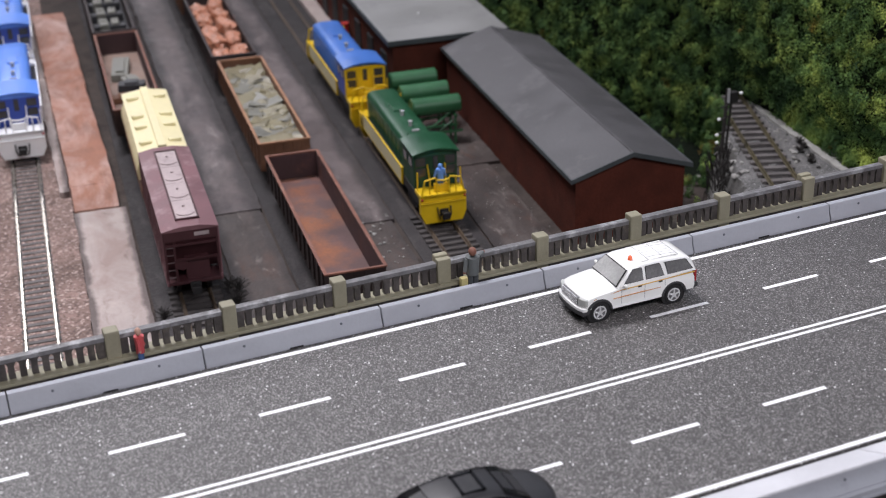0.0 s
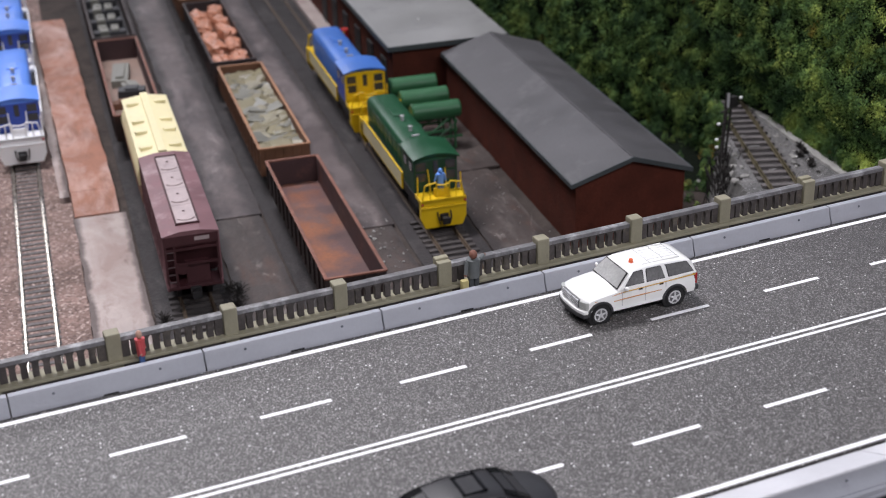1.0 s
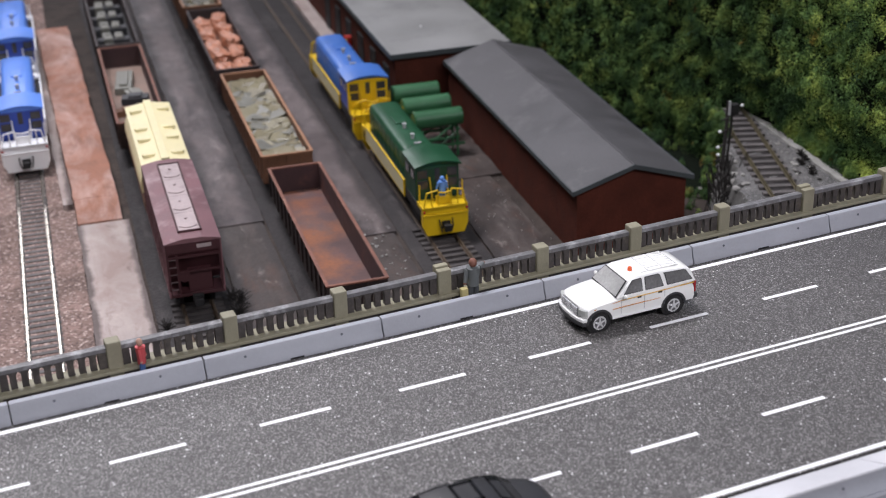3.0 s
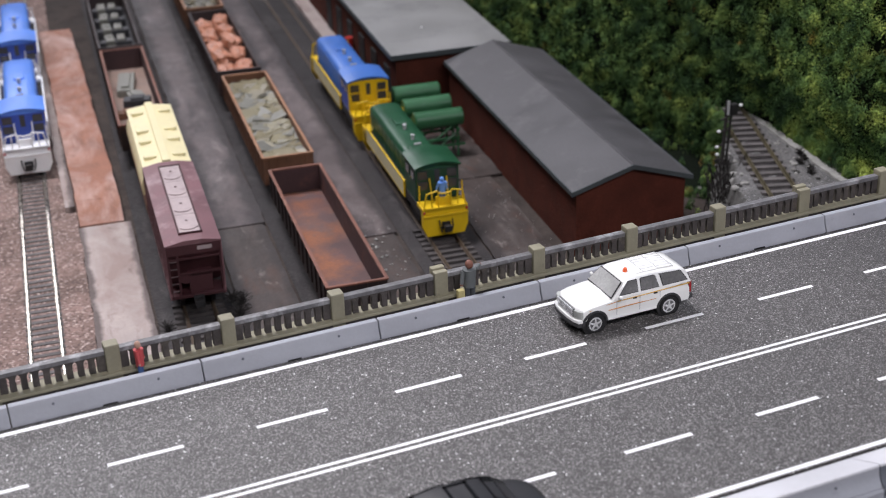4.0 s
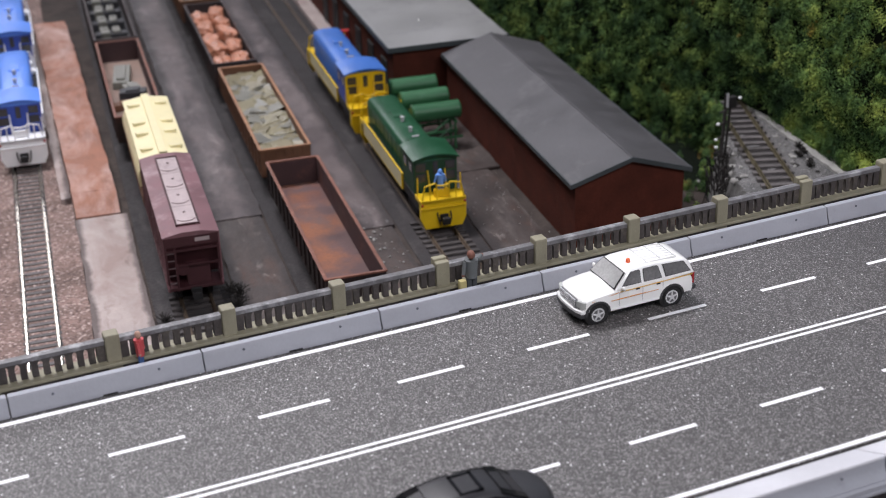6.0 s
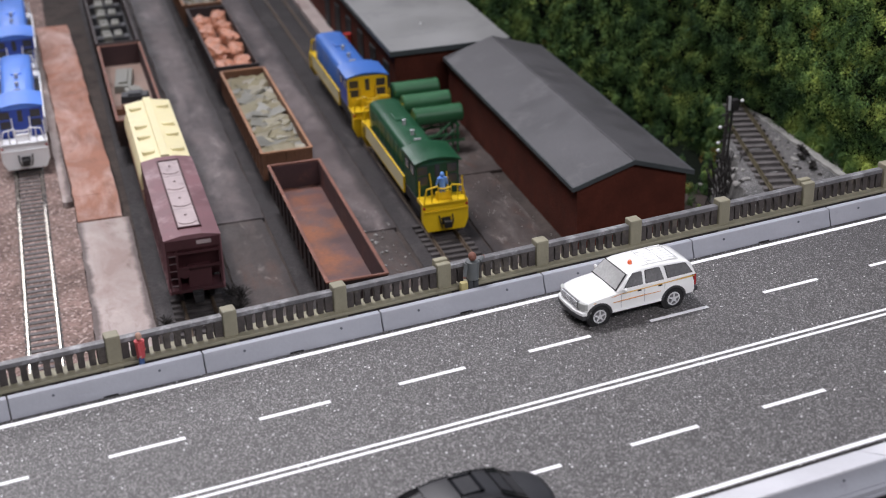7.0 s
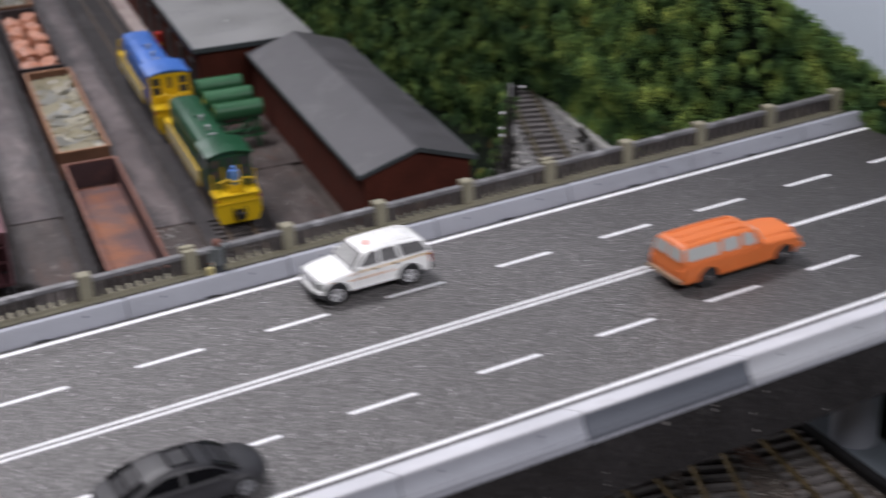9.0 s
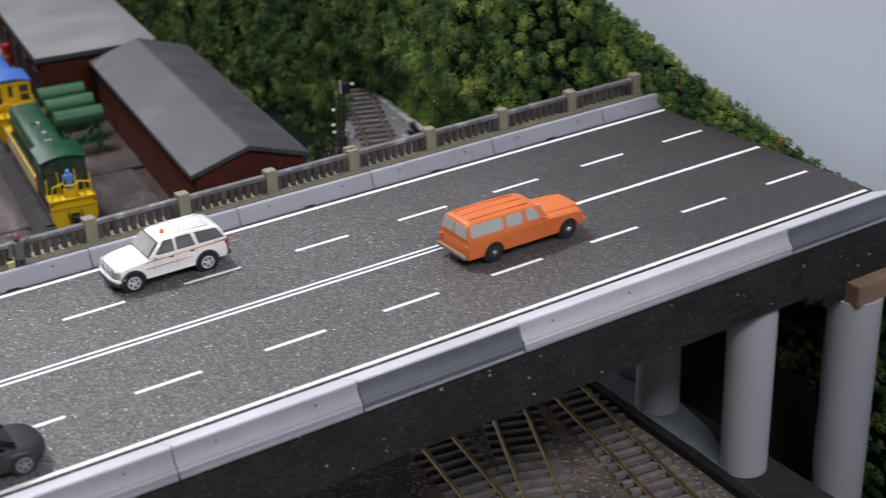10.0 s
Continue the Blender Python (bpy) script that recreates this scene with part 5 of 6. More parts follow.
def shell(bm, outline, half, bend, steps=(-1, -.96, -.86, -.66, -.36, 0, .36, .66, .86, .96, 1)):
    """A car body: its side outline in x, z set side by side across y, each copy bent by bend(x, y, z, |y| / half)."""
    rows = [[bm.verts.new(bend(x, k * half, z, abs(k))) for x, z in outline] for k in steps]
    n = len(outline)
    for a, b in zip(rows, rows[1:]):
        for i in range(n):
            bm.faces.new((a[i], a[(i + 1) % n], b[(i + 1) % n], b[i]))
    caps = [bm.faces.new(rows[0][::-1]), bm.faces.new(rows[-1])]
    for f in caps:
        f.normal_update()
    bmesh.ops.triangulate(bm, faces=caps)
    return bm


def panel(bm, corners, out):
    """A thin pane on the plane of its corners, pushed out a little."""
    n = (Vector(corners[1]) - Vector(corners[0])).cross(Vector(corners[2]) - Vector(corners[0])).normalized()
    if n.dot(Vector(out)) < 0:
        n = -n
    low = [bm.verts.new(Vector(c) - n * .3) for c in corners]
    top = [bm.verts.new(Vector(c) + n * .12) for c in corners]
    k = len(corners)
    bm.faces.new(low[::-1])
    bm.faces.new(top)
    for i in range(k):
        bm.faces.new((low[i], low[(i + 1) % k], top[(i + 1) % k], top[i]))
    return bm


def build_suv():
    car = thing("car", spot(180.4, 313.9, 0, 180), "white four-door estate off-roader with orange stripes and beacon", "car", "vehicles on the bridge")
    # local x: +25 front bumper, -25 rear
    H = 10.3
    front, rear = 16.6, -15.4
    low = 4.7
    top = [(22.4, low), (23.4, 5.6), (23.7, 7.2), (23.6, 9.0), (23.0, 10.4), (21.6, 11.1), (18, 11.7), (13, 12.3), (10, 12.6), (4, 12.9), (-12, 12.9), (-24.2, 12.7), (-25.0, 10), (-25.3, 6.2), (-24.8, low)]
    outline = side_outline(top, (rear, front), 5.2, 4.1, low)

    def bend(x, y, z, k):
        y *= 1 - .05 * smooth(14, 24, x) - .02 * smooth(-20, -26, x)
        y *= 1 - .05 * smooth(9.5, 13.5, z) - .025 * smooth(7, 4, z)
        x -= 2.0 * k ** 3 * smooth(17, 24, x) - .8 * k ** 4 * smooth(-21, -26, x)
        z -= (.5 * k ** 2 + .55 * k ** 8) * smooth(8.5, 11.5, z)
        return x, y, z
    bm = new_bm()
    shell(bm, outline, H, bend)
    body = part("body", bm, WHITE_CAR, car, "glossy white body", smooth=True)
    # cabin with sloping sides and a roof that falls a little to the rear
    zb, zt, LEAN_IN = 12.2, 19.0, .205
    base = [(9.8, zb), (4.4, 17.6), (3.4, 18.4), (2.0, 18.85), (-4, 19.15), (-10, 19.1), (-16, 18.8), (-20.5, 18.4), (-22.6, 17.7), (-23.4, 16.6), (-25.0, zb)]
    bm = new_bm()

    def bend_cab(x, y, z, k):
        y *= 1 - LEAN_IN * (z - zb) / (zt - zb)
        z -= (.25 * k ** 2 + .6 * k ** 10) * smooth(16.5, 18.5, z)
        x -= .9 * k ** 3 * smooth(1, 5, x)
        return x, y, z
    shell(bm, base, H - .45, bend_cab)
    cab = part("cabin", bm, WHITE_CAR, body, "white roof and pillars", smooth=True)

    def yside(z):
        return (H - .40) * (1 - LEAN_IN * (z - zb) / (zt - zb))
    for s in (-1, 1):
        for pts in (((6.0, 13.2), (2.6, 16.9), (1.8, 17.6), (-1.4, 17.7), (-1.8, 17.4), (-1.9, 13.2)), ((-3.4, 13.2), (-3.5, 17.4), (-3.9, 17.7), (-9.2, 17.7), (-9.7, 17.3), (-10.9, 13.2)),
                    ((-12.9, 13.2), (-12.2, 17.2), (-11.8, 17.6), (-20.4, 17.2), (-21.0, 16.9), (-23.4, 13.3))):
            b = new_bm()
            cx, cz = sum(q[0] for q in pts) / len(pts), sum(q[1] for q in pts) / len(pts)
            panel(b, [(cx + (x - cx) * 1.07, s * (yside(z) - .07), cz + (z - cz) * 1.10) for x, z in pts], (0, s, 0))
            part("window_seal", b, BLACK, cab, "black window seal")
            b = new_bm()
            panel(b, [(x, s * yside(z), z) for x, z in pts], (0, s, 0))
            part("window", b, GLASS_SUV, cab, "smoked side window")
        for xa, za, xb, zb_, w, mat in ((19.0, 9.6, 7.0, 11.2, .13, STRIPE), (7.0, 11.2, -24.4, 11.7, .14, STRIPE_YELLOW), (11.0, 8.4, -9.5, 8.6, .09, STRIPE)):
            b = new_bm()
            yy = H * (.955 if xa > 15 else .985 if za < 10 else .968)
            prism(b, [(xa, za - w), (xa, za + w), (xb, zb_ + w), (xb, zb_ - w)], "y", s * yy - .3, s * yy + .14)
            part("stripe", b, mat, body, "thin orange side stripe" if mat is STRIPE else "thin yellow side stripe")
        b = new_bm()
        for x in (-.4, -9.4):
            box(b, x - .8, x + .8, s * H * .95, s * H * .95 + .45, 10.7, 11.3, .1)
        part("door_handle", b, BLACK, body)
        b = new_bm()
        for x in (7.4, -2.6, -11.4):
            box(b, x - .05, x + .05, s * H * .94, s * H * .985, 5.6, 11.2)
        part("door_seam", b, BARRIER, body)
        b = new_bm()
        box(b, -10.2, 11.6, s * H * .9 - .3, s * H * .985 + .1, low - .5, low + .35, .2)
        part("side_step", b, WHITE_CAR, body, "white sill step")
        b = new_bm()
        ball(b, (6.4, s * 11.4, 13.1), 1.05, 2, (.6, 1.0, .85))
        cyl(b, (6.4, s * 9.6, 12.7), (6.4, s * 11.0, 12.9), .35, seg=6)
        part("mirror", b, WHITE_CAR, body, "white door mirror", smooth=True)
        b = new_bm()
        box(b, -25.5, -24.4, s * 9.0 - .75, s * 9.0 + .75, 7.4, 12.2, .25)
        part("tail_light", b, RED_LENS, body, "red tail light")
        b = new_bm()
        prism(b, [(21.6, s * 9.95), (22.45, s * 9.5), (23.25, s * 8.3), (23.8, s * 6.4), (22.8, s * 6.2), (21.0, s * 9.0)], "z", 7.3, 9.9, .15)
        part("headlight", b, GLASS_GREY, body, "clear headlight")
        for cx in (front, rear):
            # dark ring stands for the shaded gap around the wheel
            b = new_bm()
            a = arc(cx, 4.1, 4.6, 2, 178, 16)
            o = arc(cx, 4.1, 5.45, 2, 178, 16)
            yy = s * H * .985
            prism(b, o + a[::-1], "y", yy - .9, yy + .22)
            part("arch_trim", b, BUMPER, body, "dark ring for the shaded gap in the wheel arch")
            b = new_bm()
            cyl(b, (cx, s * 5.4, 4.1), (cx, s * 9.75, 4.1), 5.1, seg=24)
            part("wheel_well", b, BLACK, body, "black wheel well")
        b = new_bm()
        box(b, -18.5, -3, s * 6.2 - .14, s * 6.2 + .14, 18.5, 19.15, .08)
        part("roof_rail", b, WHITE_CAR, cab)
    b = new_bm()
    panel(b, [(9.15, -8.7, 12.75), (9.15, 8.7, 12.75), (4.45, 7.35, 17.45), (4.45, -7.35, 17.45)], (1, 0, 1))
    for v in b.verts:
        v.co += Vector((.12, 0, .12))
    part("windscreen", b, SCREEN, cab, "pale reflecting windscreen")
    b = new_bm()
    panel(b, [(9.45, -9.1, 12.45), (9.45, 9.1, 12.45), (4.15, 7.7, 17.75), (4.15, -7.7, 17.75)], (1, 0, 1))
    part("windscreen_seal", b, BLACK, cab, "black windscreen seal")
    b = new_bm()
    panel(b, [(-24.75, -8.4, 13), (-24.75, 8.4, 13), (-23.5, 7.3, 16.6), (-23.5, -7.3, 16.6)], (-1, 0, .3))
    part("rear_window", b, GLASS_SUV, cab)
    g = new_bm()
    box(g, 22.9, 23.95, -6.1, 6.1, 6.9, 10.1, .2)
    gp = part("grille", g, GRILLE, body, "dark grey grille with bright slats")
    for z in (7.25, 7.95, 8.65, 9.35, 9.95):
        b = new_bm()
        box(b, 23.5, 24.15, -5.9, 5.9, z - .13, z + .13)
        part("slat", b, RIM, gp)
    for k, mat, name, lab, z0, z1, x1 in ((1, BUMPER, "front_bumper", "black front bumper", 3.6, 5.3, 25.0), (1, WHITE_CAR, "bumper_strip", "white bumper top", 5.2, 6.5, 24.9)):
        b = new_bm()
        nose = [(x1 - 3.2, -10.0), (x1 - 1.5, -9.6), (x1 - .5, -7.0), (x1, -3), (x1, 3), (x1 - .5, 7.0), (x1 - 1.5, 9.6), (x1 - 3.2, 10.0)]
        prism(b, nose, "z", z0, z1, .3)
        part(name, b, mat, body, lab, smooth=True)
    for y in (-4.0, -2.0, 0.0, 2.0, 4.0):
        b = new_bm()
        prism(b, [(-19.0, 18.2), (-19.0, 18.72), (-12.5, 19.05), (-6.0, 19.3), (-6.0, 18.6)], "y", y - .12, y + .12)
        part("rack_strip", b, RACK, cab)
    for x, z in ((-6.0, 19.35), (-12.5, 19.15), (-19.0, 18.8)):
        b = new_bm()
        box(b, x - .12, x + .12, -6.2, 6.2, z - .7, z)
        part("rack_strip", b, RACK, cab)
    b = new_bm()
    box(b, -26.4, -24.4, -9.8, 9.8, 4.6, 6.8, .5)
    part("rear_bumper", b, BUMPER, body, "dark rear bumper")
    b = new_bm()
    box(b, -22, 20, -7.4, 7.4, 2.6, 6)
    part("underbody", b, BLACK, car, "black underbody")
    b = new_bm()
    cyl(b, (-.2, 2.6, 18.6), (-.2, 2.6, 19.6), 1.0, .85, seg=14)
    ball(b, (-.2, 2.6, 19.7), .85, 2, (1, 1, 1.1))
    part("beacon", b, AMBER, car, "orange roof beacon", smooth=True)
    add_wheels(car, (front, rear), 8.9, 4.05, 2.7, RIM)


def build_wagon():
    car = thing("car", spot(312.4, 249.8, 0, 0), "orange long station wagon with grey windows", "car", "vehicles on the bridge")
    H = 10.8
    front, rear = 19.6, -18.4
    low = 4.0
    top = [(27.6, low + 1.0), (28.7, 5.6), (28.9, 8), (28.5, 10.2), (27.4, 11.4), (24, 12.0), (16, 12.3), (8, 12.5), (0, 12.5), (-14, 12.5), (-30.6, 12.4), (-31.3, 9), (-31.4, 6), (-30.9, low)]
    outline = side_outline(top, (rear, front), 5.0, 4.3, low)

    def bend(x, y, z, k):
        y *= 1 - .04 * smooth(20, 29, x) - .015 * smooth(-26, -31, x)
        y *= 1 + .02 * smooth(12.5, 10.6, z) - .05 * smooth(9.5, 4, z)
        x -= 1.3 * k ** 4 * smooth(22, 29, x) - .5 * k ** 6 * smooth(-27, -31, x)
        z -= .8 * k ** 8 * smooth(9.5, 12, z)
        return x, y, z
    bm = new_bm()
    shell(bm, outline, H, bend)
    body = part("body", bm, ORANGE, car, "matt orange body", smooth=True)
    zb, zt, LEAN_IN = 12.0, 19.6, .20
    base = [(10.2, 12.2), (6.6, 17.9), (5.6, 18.7), (4.0, 19.1), (-6, 19.5), (-18, 19.6), (-27.4, 19.4), (-29.2, 18.9), (-29.9, 18.0), (-31.0, 12.0)]
    bm = new_bm()

    def bend_cab(x, y, z, k):
        y *= 1 - LEAN_IN * (z - zb) / (zt - zb)
        z -= (.3 * k ** 2 + .7 * k ** 10) * smooth(16.8, 19, z)
        x -= .8 * k ** 3 * smooth(3, 8, x) - .7 * k ** 8 * smooth(-28, -31, x)
        return x, y, z
    shell(bm, base, H - .45, bend_cab)
    cab = part("cabin", bm, ORANGE, body, "matt orange roof and pillars", smooth=True)

    def yside(z):
        return (H - .42) * (1 - LEAN_IN * (z - zb) / (zt - zb))

    def rounded(x0, x1, z0, z1, cut=.9, slant=0.0):
        return [(x0 + cut, z0), (x1 - cut, z0), (x1, z0 + cut), (x1 - slant, z1 - cut), (x1 - cut - slant, z1), (x0 + cut, z1), (x0, z1 - cut), (x0, z0 + cut)]
    for s in (-1, 1):
        for x0, x1, sl in ((-28.9, -13.0, 0), (-11.3, -3.2, 0), (-1.2, 5.4, 1.9)):
            b = new_bm()
            panel(b, [(x, s * yside(z), z) for x, z in rounded(x0, x1, 13.2, 18.1, .85, sl)], (0, s, 0))
            part("window", b, GLASS_GREY, cab, "flat grey side window")
        b = new_bm()
        for x in (-12.1, -2.5, 8.2):
            box(b, x - .1, x + .1, s * H - .1, s * H + .06, 5, 11.5)
        part("door_seam", b, ORANGE, body)
        b = new_bm()
        prism(b, [(27.0, 10.3), (-30.4, 10.5), (-30.4, 11.0), (27.0, 10.8)], "y", s * H * .995 - .3, s * H * .995 + .22)
        part("side_crease", b, ORANGE, body, "raised orange side crease")
        for cx in (front, rear):
            b = new_bm()
            prism(b, arc(cx, 4.3, 5.6, 4, 176, 14) + arc(cx, 4.3, 4.9, 4, 176, 14)[::-1], "y", s * H * .975 - .4, s * H * .975 + .3)
            part("arch_lip", b, ORANGE, body, "orange wheel-arch lip")
            b = new_bm()
            cyl(b, (cx, s * 5.4, 4.3), (cx, s * 10.0, 4.3), 4.95, seg=24)
            part("wheel_well", b, BLACK, body, "black wheel well")
        b = new_bm()
        ball(b, (6.6, s * 11.4, 13.4), .8, 2, (.6, 1, .8))
        part("mirror", b, ORANGE, body, smooth=True)
        b = new_bm()
        box(b, -31.7, -30.6, s * 9.2 - .7, s * 9.2 + .7, 6.4, 10, .2)
        part("tail_light", b, ORANGE, body)
    for y0, y1 in ((-8.6, -.6), (.6, 8.6)):
        b = new_bm()
        panel(b, [(-30.9, y0, 13.1), (-30.9, y1, 13.1), (-30.05, y1 * .88, 17.7), (-30.05, y0 * .88, 17.7)], (-1, 0, .2))
        part("rear_window", b, GLASS_GREY, cab, "flat grey rear door window")
    b = new_bm()
    panel(b, [(9.9, -8.4, 12.9), (9.9, 8.4, 12.9), (6.9, 7.4, 17.7), (6.9, -7.4, 17.7)], (1, 0, 1))
    part("windscreen", b, GLASS_GREY, cab)
    for y in (-5.4, 0, 5.4):
        b = new_bm()
        box(b, -27, 2, y - .3, y + .3, 18.9, 19.75, .15)
        part("roof_rib", b, ORANGE, cab, "raised roof rib")
    b = new_bm()
    box(b, -32.8, -30.8, -10.3, 10.3, 4.4, 6.0, .4)
    part("rear_bumper", b, CARD, body, "pale worn rear bumper")
    b = new_bm()
    box(b, 27.4, 29.8, -10.2, 10.2, 5.4, 7.2, .5)
    part("front_bumper", b, ORANGE, body)
    b = new_bm()
    prism(b, [(-7.6, 11.4), (7.6, 11.4), (6.6, 12.7), (4.5, 13.1), (-4.5, 13.1), (-6.6, 12.7)], "x", 10.4, 27.2, .5)
    part("bonnet", b, ORANGE, body, "raised orange bonnet")
    b = new_bm()
    box(b, -27, 25, -7.6, 7.6, 2.6, 7)
    part("underbody", b, BLACK, car)
    add_wheels(car, (front, rear), 9.3, 4.4, 2.6, BLACK)
    hub = new_bm()
    cyl(hub, (0, -.2, 0), (0, .2, 0), 1.1, seg=12)
    hub = mesh_of("hub_cap", hub, CHROME)
    for x in (front, rear):
        for s in (-1, 1):
            part("hub_cap", hub, None, car, "small bright hub cap", m=spot(x, s * 10.9, 4.4))


def build_sedan():
    car = thing("car", spot(68.6, 213.6, 0, 0), "matt black low sporting saloon with a sunroof", "car", "vehicles on the bridge")
    H = 10.6
    front, rear = 17.4, -16.6
    low = 3.0
    top = [(25.6, low), (27.0, 4.4), (26.9, 6.2), (26.0, 7.7), (24.2, 8.7), (21, 9.3), (16, 9.8), (6, 10.2), (-8, 10.4), (-20, 10.4), (-24, 10.3), (-26.2, 9.8), (-27.2, 7.4), (-27.2, 4.2), (-26.4, low)]
    outline = side_outline(top, (rear, front), 4.6, 3.9, low)

    def bend(x, y, z, k):
        y *= 1 - .10 * smooth(18, 28, x) - .08 * smooth(-18, -28, x)
        y *= 1 - .07 * smooth(7, 10.5, z) - .05 * smooth(5.5, 2.5, z)
        x -= 3.6 * k ** 2.5 * smooth(17, 27, x) - 2.6 * k ** 3 * smooth(-18, -27, x)
        z -= (.45 * k ** 2 + .8 * k ** 6) * smooth(6.5, 9.5, z)
        return x, y, z
    bm = new_bm()
    shell(bm, outline, H, bend)
    body = part("body", bm, BLACK_CAR, car, "matt black body", smooth=True)
    zb, zt, LEAN_IN = 9.2, 15.6, .27
    base = [(17.4, 9.2), (15.0, 10.8), (12.6, 12.2), (10.2, 13.4), (7.4, 14.5), (4, 15.2), (0, 15.6), (-3.5, 15.7), (-7, 15.5), (-10.5, 14.9), (-14, 13.8), (-17.5, 12.3), (-20.5, 10.7), (-22.5, 9.3)]
    bm = new_bm()

    def bend_cab(x, y, z, k):
        y *= 1 - LEAN_IN * (z - zb) / (zt - zb)
        x -= 2.2 * k ** 3 * smooth(6, 16, x) - 1.6 * k ** 3 * smooth(-12, -22, x)
        z -= (.35 * k ** 2 + .9 * k ** 8) * smooth(11.5, 14, z)
        return x, y, z
    shell(bm, base, H - .7, bend_cab)
    cab = part("cabin", bm, BLACK_CAR, body, "matt black curved roof", smooth=True)

    def yside(z):
        return (H - .62) * (1 - LEAN_IN * (z - zb) / (zt - zb))
    for s in (-1, 1):
        for pts in (((13.0, 10.5), (9.6, 12.7), (6.0, 13.8), (-1.2, 14.3), (-1.2, 10.5)), ((-2.4, 10.5), (-2.4, 14.3), (-7.4, 14.2), (-12.0, 13.0), (-16.0, 10.7))):
            b = new_bm()
            panel(b, [(x, s * yside(z), z) for x, z in pts], (0, s, 0))
            part("window", b, GLASS_BLACK, cab, "black side window")
        b = new_bm()
        prism(b, [(12, 7.6), (-14, 8.1), (-14, 8.5), (12, 8.0)], "y", s * H * .965 - .2, s * H * .965 + .2)
        part("side_crease", b, BLACK_CAR, body)
        b = new_bm()
        ball(b, (10.4, s * 10.9, 10.6), .9, 2, (.8, 1, .7))
        part("mirror", b, BLACK_CAR, body, smooth=True)
        for cx in (front, rear):
            b = new_bm()
            cyl(b, (cx, s * 5.4, 3.9), (cx, s * 9.4, 3.9), 4.5, seg=24)
            part("wheel_well", b, BLACK, body, "black wheel well")

    def glazing(name, rows, out, label, inset):
        """A black frame painted as the recess's shaded walls, along the body's curve, with a paler pane in it."""
        b, pane = new_bm(), new_bm()
        for (x0, w0, z0), (x1, w1, z1) in zip(rows, rows[1:]):
            panel(b, [(x0, -w0, z0), (x0, w0, z0), (x1, w1, z1), (x1, -w1, z1)], out)
        frame_ob = part(name, b, GLASS_BLACK, cab, label)
        lift = Vector((0, 0, .16))
        for (xa, wa, za), (xb, wb, zb2) in zip(rows, rows[1:]):
            qa = [Vector((xa, -wa * inset, za)), Vector((xa, wa * inset * .8, za)), Vector((xb, wb * inset * .8, zb2)), Vector((xb, -wb * inset, zb2))]
            mid = sum(qa, Vector()) / 4
            panel(pane, [mid + (v - mid) * .86 + lift for v in qa], out)
        part("pane", pane, BLACK_CAR, frame_ob, "dull dark pane")
    glazing("windscreen", [(16.6, 7.6, 9.9), (12.4, 8.0, 12.45), (8.4, 7.0, 14.2)], (1, 0, 1), "black curved windscreen", .82)
    glazing("rear_window", [(-21.0, 7.6, 10.6), (-17.6, 7.8, 12.4), (-13.2, 6.8, 14.3)], (-1, 0, 1), "black sloping rear window", .82)
    b = new_bm()
    for x0, x1, y0, y1 in ((-4.4, -3.3, -5.0, 5.0), (2.2, 3.4, -5.0, 5.0), (-4.4, 3.4, -5.0, -4.4), (-4.4, 3.4, 3.9, 5.0)):
        box(b, x0, x1, y0, y1, 14.9, 15.72, .1)
    part("sunroof_frame", b, GLASS_BLACK, cab, "black sunroof frame")
    b = new_bm()
    box(b, -3.3, 2.2, -4.4, 3.9, 14.9, 15.55, .1)
    part("sunroof", b, BLACK_CAR, cab, "dark sunroof panel")
    b = new_bm()
    box(b, -24, 23, -7.4, 7.4, 1.9, 6)
    part("underbody", b, BLACK, car)
    add_wheels(car, (front, rear), 9.2, 3.95, 2.6, RIM_DULL)


build_suv()
build_wagon()
build_sedan()


# ---------------------------------------------------------------- small figurines, each one plain mesh
def figurine(m, high, shirt, trousers, label, arm=False, bag=False, head=None, wide=1.0):
    bm = new_bm()
    k = high / 20.0
    for s in (-1, 1):
        cyl(bm, (s * 1.15, 0, 0), (s * 1.05, 0, 9.2), 1.0, 1.25, seg=8, mi=1)
    cyl(bm, (0, 0, 8.6), (0, 0, 12.0), 2.2, 2.3, seg=10, mi=0)
    cyl(bm, (0, 0, 11.8), (0, 0, 16.2), 2.3, 2.7, seg=10, mi=0)
    for s in (-1, 1):
        hand = (s * 3.8, -1.0, 10.5) if not (arm and s > 0) else (s * 5.4, 2.4, 15.8)
        cyl(bm, (s * 2.6, 0, 15.6), hand, .85, .7, seg=7, mi=0)
        ball(bm, hand, .8, 1, mi=2)
    ball(bm, (0, .1, 18.1), 1.75, 2, (.9, 1, 1.1), mi=2)
    if bag:
        box(bm, -5.4, -2.6, -1.6, .8, 3.5, 8.2, .5, mi=3)
    for v in bm.verts:
        v.co = Vector((v.co.x * k * .8 * wide, v.co.y * k * .8 * wide, v.co.z * k))
    mats = [shirt, trousers, head or SKIN] + ([BAG] if bag else [])
    solid("figurine", bm, mats, m, label, "figurine", "painted figurines", smooth=True)


figurine(spot(1.6, 345.4, 0, 62), 17.4, RED_CLOTH, DENIM, "tiny plain figurine in red and blue paint by the balustrade")
figurine(spot(131.4, 345.6, 0, 0), 19.8, GREY_CLOTH, GREY_DARK, "tiny plain figurine in grey paint with a bag", arm=True, bag=True, head=GON_RIM, wide=1.3)
figurine(yard(159.6, 650.5, -88.9, 180), 18.0, BLUE_CLOTH, BLUE_CLOTH, "tiny plain figurine in light blue paint on the locomotive", head=BLUE_CLOTH, wide=1.25)


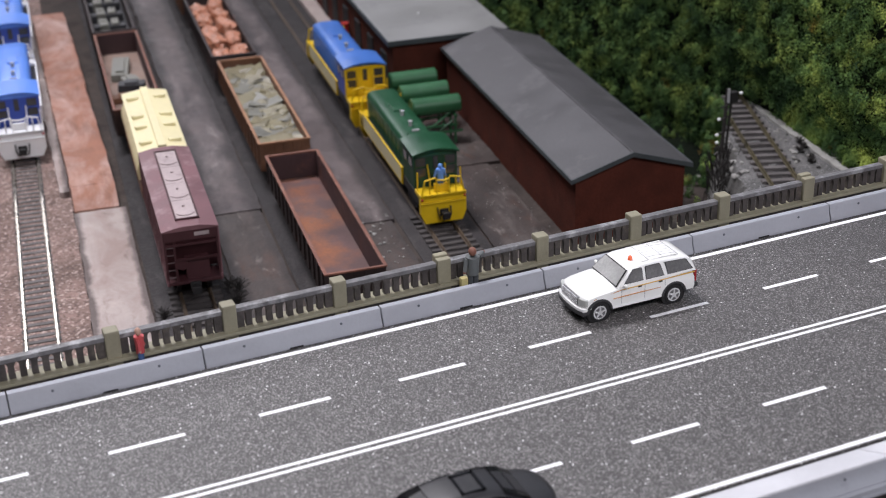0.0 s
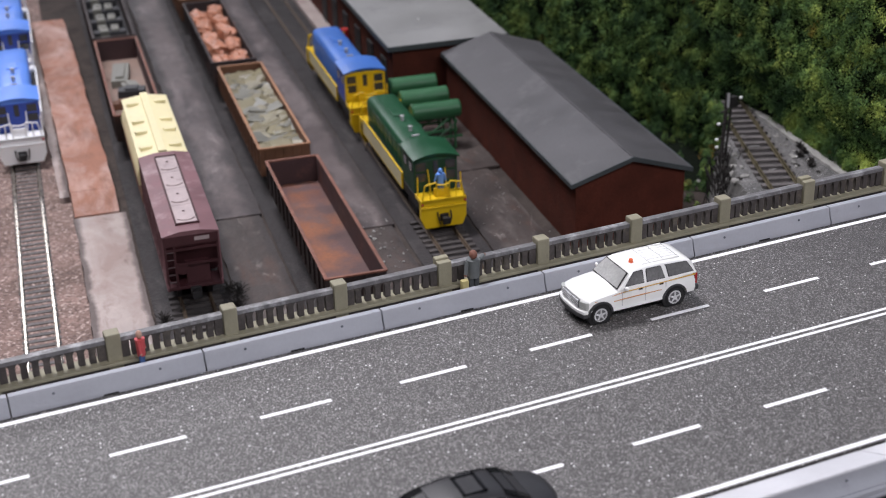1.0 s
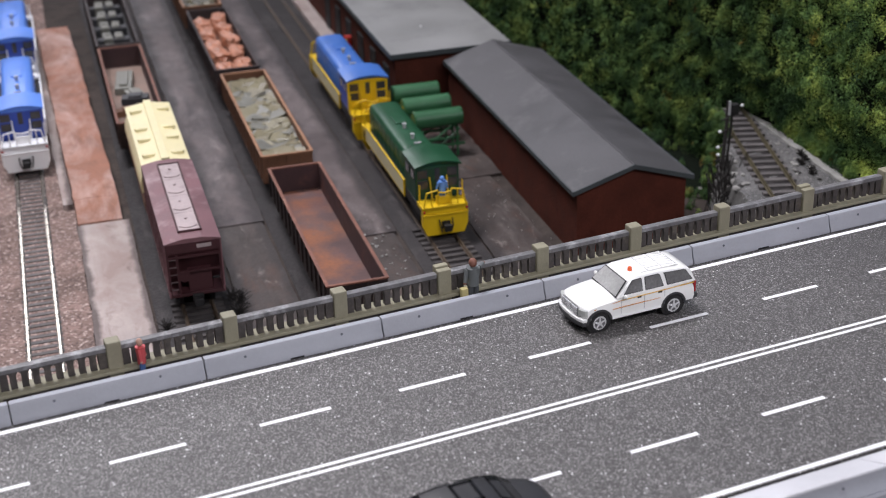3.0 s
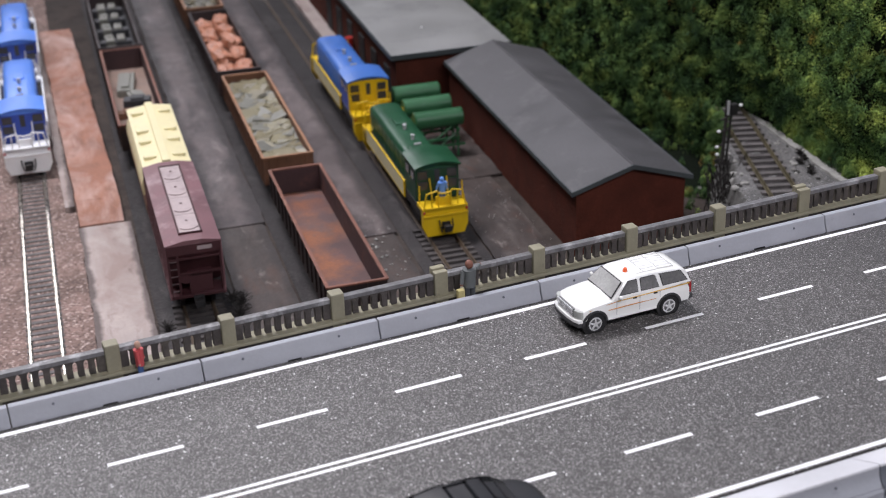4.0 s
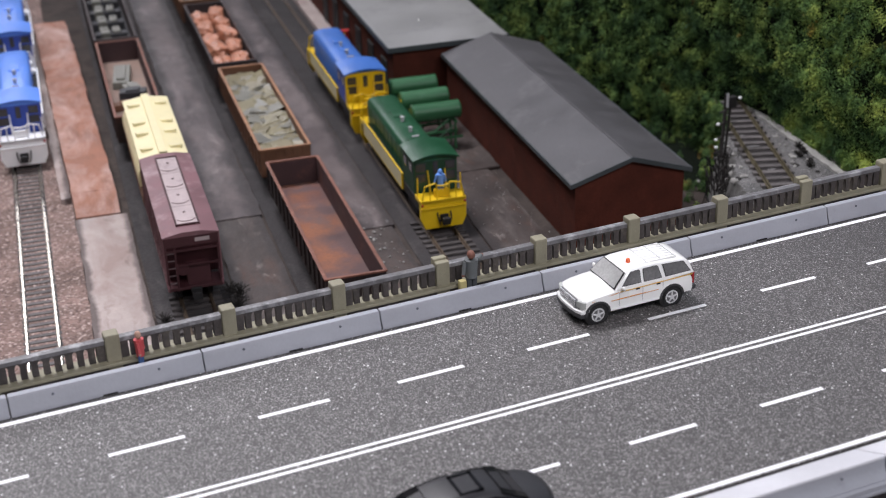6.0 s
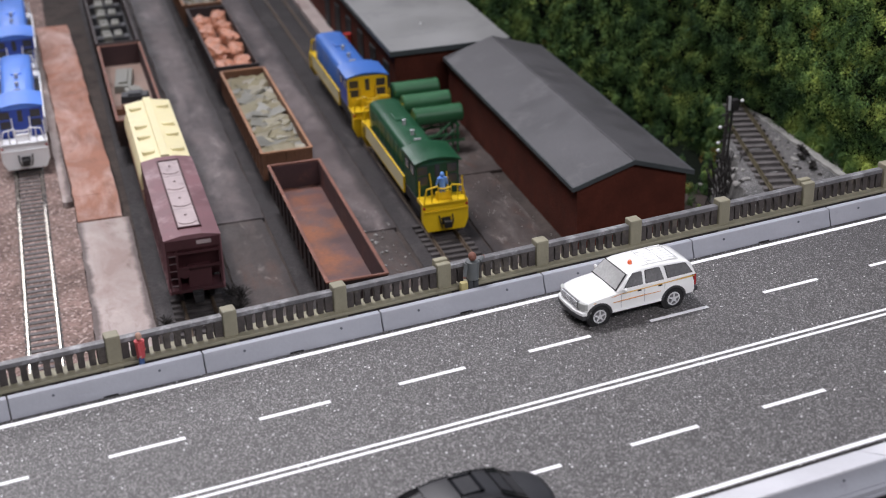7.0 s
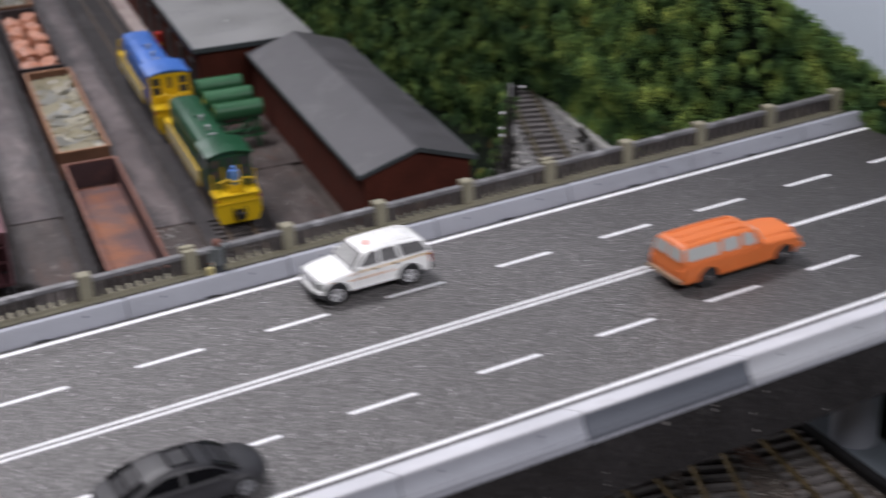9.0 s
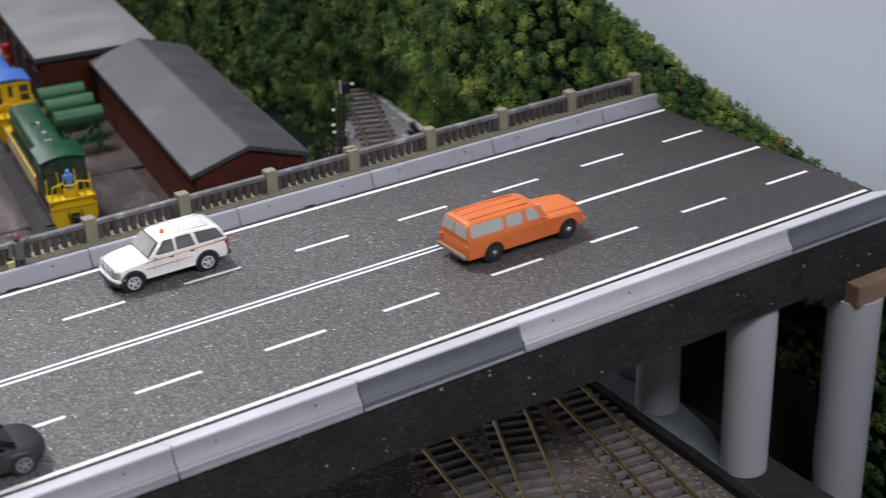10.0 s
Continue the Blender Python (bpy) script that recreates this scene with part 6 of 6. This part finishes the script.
# ---------------------------------------------------------------- signal, rocks and scraps by the spur
def build_signal():
    s = thing("signal_post", spot(404, 574, -112), "dark spindly signal post with small pale lamps", "signal post")
    bm = new_bm()
    rod(bm, [(-6, -7, 0), (-2, -2.5, 24), (1.2, 0, 50), (3.4, 1.4, 76)], 1.15, 8)
    rod(bm, [(-1, -6, 6), (2, -2, 34), (6.5, 1, 72)], .8, 6)
    part("post", bm, POST, s, "dark timber-like posts")
    for z, x in ((30, -1.5), (40, -.5), (49, .6), (58, 1.6), (66, 2.4)):
        bm = new_bm()
        rod(bm, [(x - 4.8, -1.0, z - .6), (x + 4.6, .6, z + .8)], .6)
        part("cross_arm", bm, POST, s, "short dark cross arm")
    bm = new_bm()
    box(bm, 4.6, 9.4, -1.4, 2.4, 67, 74, .6)
    part("lamp_box", bm, BLACK, s, "black lamp box")
    bm = new_bm()
    box(bm, 1.8, 3.2, -1.8, -.6, 68, 77, .3)
    part("number_board", bm, STEEL_GREY, s, "narrow pale upright board")
    for x, z in ((-3.8, 58.5), (-4.6, 48.5), (-4.2, 43.5), (11.0, 73.0)):
        bm = new_bm()
        ball(bm, (x, -1.6, z), 1.15, 2, (1.1, .9, .9))
        part("lamp", bm, LOCO_WHITE, s, "small white lamp", smooth=True)


def dead_shrub(m, seed, label, high):
    """A bare tangle of dark twigs hanging down a bank."""
    rng = random.Random(seed)
    bm = new_bm()
    for i in range(46):
        x, y = rng.gauss(0, 3.0), rng.gauss(0, 3.0)
        z = rng.uniform(0, high * .6)
        dx, dy = rng.gauss(0, 3.0), rng.gauss(0, 3.0)
        h = rng.uniform(.3, .75) * high
        rod(bm, [(x, y, z), (x + dx * .3, y + dy * .3, z + h * .5), (x + dx, y + dy, min(high, z + h))], rng.uniform(.25, .55), 4)
    solid("dead_shrub", bm, POST, m, label, "shrub", "dead shrubs", "stuff")


for k, (x, y, h) in enumerate(((399, 566, 44), (390, 553, 42), (382, 541, 38))):
    dead_shrub(spot(x, y, -113), 31 + k, "bare tangle of dark twigs on the spur's bank", h)

build_signal()


def rocks():
    rng = random.Random(11)
    for i in range(40):
        t = rng.uniform(0, 1)
        side = rng.choice((1, 1, -1))
        x = 403 + 42 * t + side * rng.uniform(15, 27) * .93
        y = 508 + 108 * t - side * rng.uniform(15, 27) * .36
        if x > hill_x(y, 0) - 2:
            continue
        bm = new_bm()
        r = rng.uniform(.8, 2.6)
        ball(bm, (0, 0, 0), r, 1, (1, rng.uniform(.6, 1), rng.uniform(.5, .8)), .6, i)
        solid("rock", bm, ROCK if rng.random() < .75 else POST, spot(x, y, ground_height(x, y) + .3, rng.uniform(0, 360)), "small rough rock lying on the gravel", "rock", "rocks by the spur")


rocks()


def weed_tuft(m, seed, label, size=1.0):
    rng = random.Random(seed)
    bm = new_bm()
    for i in range(60):
        a, r, h = rng.uniform(0, 6.28), rng.uniform(.5, 7) * size, rng.uniform(2, 9) * size
        p = [(0, 0, 0), (r * .4 * math.cos(a), r * .4 * math.sin(a), h * .7), (r * math.cos(a), r * math.sin(a), h)]
        rod(bm, p, .22, 4)
    solid("weed_tuft", bm, POST, m, label, "weeds", "dry weeds", "stuff")


for k, (x, y) in enumerate(((437, 529), (440, 533), (447, 549), (441, 545), (450, 557))):
    weed_tuft(spot(x, y, -73), 41 + k, "low dark weeds on the gravel beside the spur", .5)
weed_tuft(yard(24, 592, -113), 2, "wiry dark weeds beside the hopper wagon")
weed_tuft(yard(27, 606, -113), 3, "wiry dark weeds beside the hopper wagon")
weed_tuft(yard(22, 612, -113), 4, "wiry dark weeds beside the hopper wagon")
weed_tuft(yard(-17, 588, -113), 5, "wiry dark weeds beside the hopper wagon", .8)


def rubble():
    rng = random.Random(21)
    bm = new_bm()
    for i in range(150):
        u, v = (rng.gauss(119, 7), rng.gauss(655, 26)) if i < 70 else (rng.uniform(184, 222), rng.uniform(560, 735))
        r = rng.uniform(.25, 1.0) if i < 70 else rng.uniform(.2, .55)
        ball(bm, (u, v, -111.6), r, 1, (1, rng.uniform(.6, 1), .6), .6, i)
    for i in range(120):
        u, v = rng.uniform(340, 382), rng.uniform(100, 280)
        p = pose(0, 0, 0, rz=LEAN) @ Vector((u, v, 0))
        ball(bm, (p.x, p.y, -113.8), rng.uniform(.2, .9), 1, (1, .8, .6), .6, i)
    solid("rubble", bm, ROCK, yard(0, 0, 0), "loose pale rubble on the broken asphalt", "rubble", kind="stuff")


rubble()


def drum(m):
    d = thing("oil_drum", m, "small red oil drum by the warehouse wall", "drum")
    bm = new_bm()
    high = 20.0
    cyl(bm, (0, 0, 0), (0, 0, high), 3.3, seg=20)
    part("shell", bm, DRUM_RED, d, smooth=True)
    bm = new_bm()
    cyl(bm, (0, 0, high - .2), (0, 0, high + .4), 3.5, seg=20)
    part("lid", bm, DRUM_RED, d)
    bm = new_bm()
    cyl(bm, (0, 0, high * .45), (0, 0, high * .62), 3.4, seg=20)
    part("band", bm, STRIPE, d, "orange band")


drum(yard(183.8, 1008.4, -110.0))
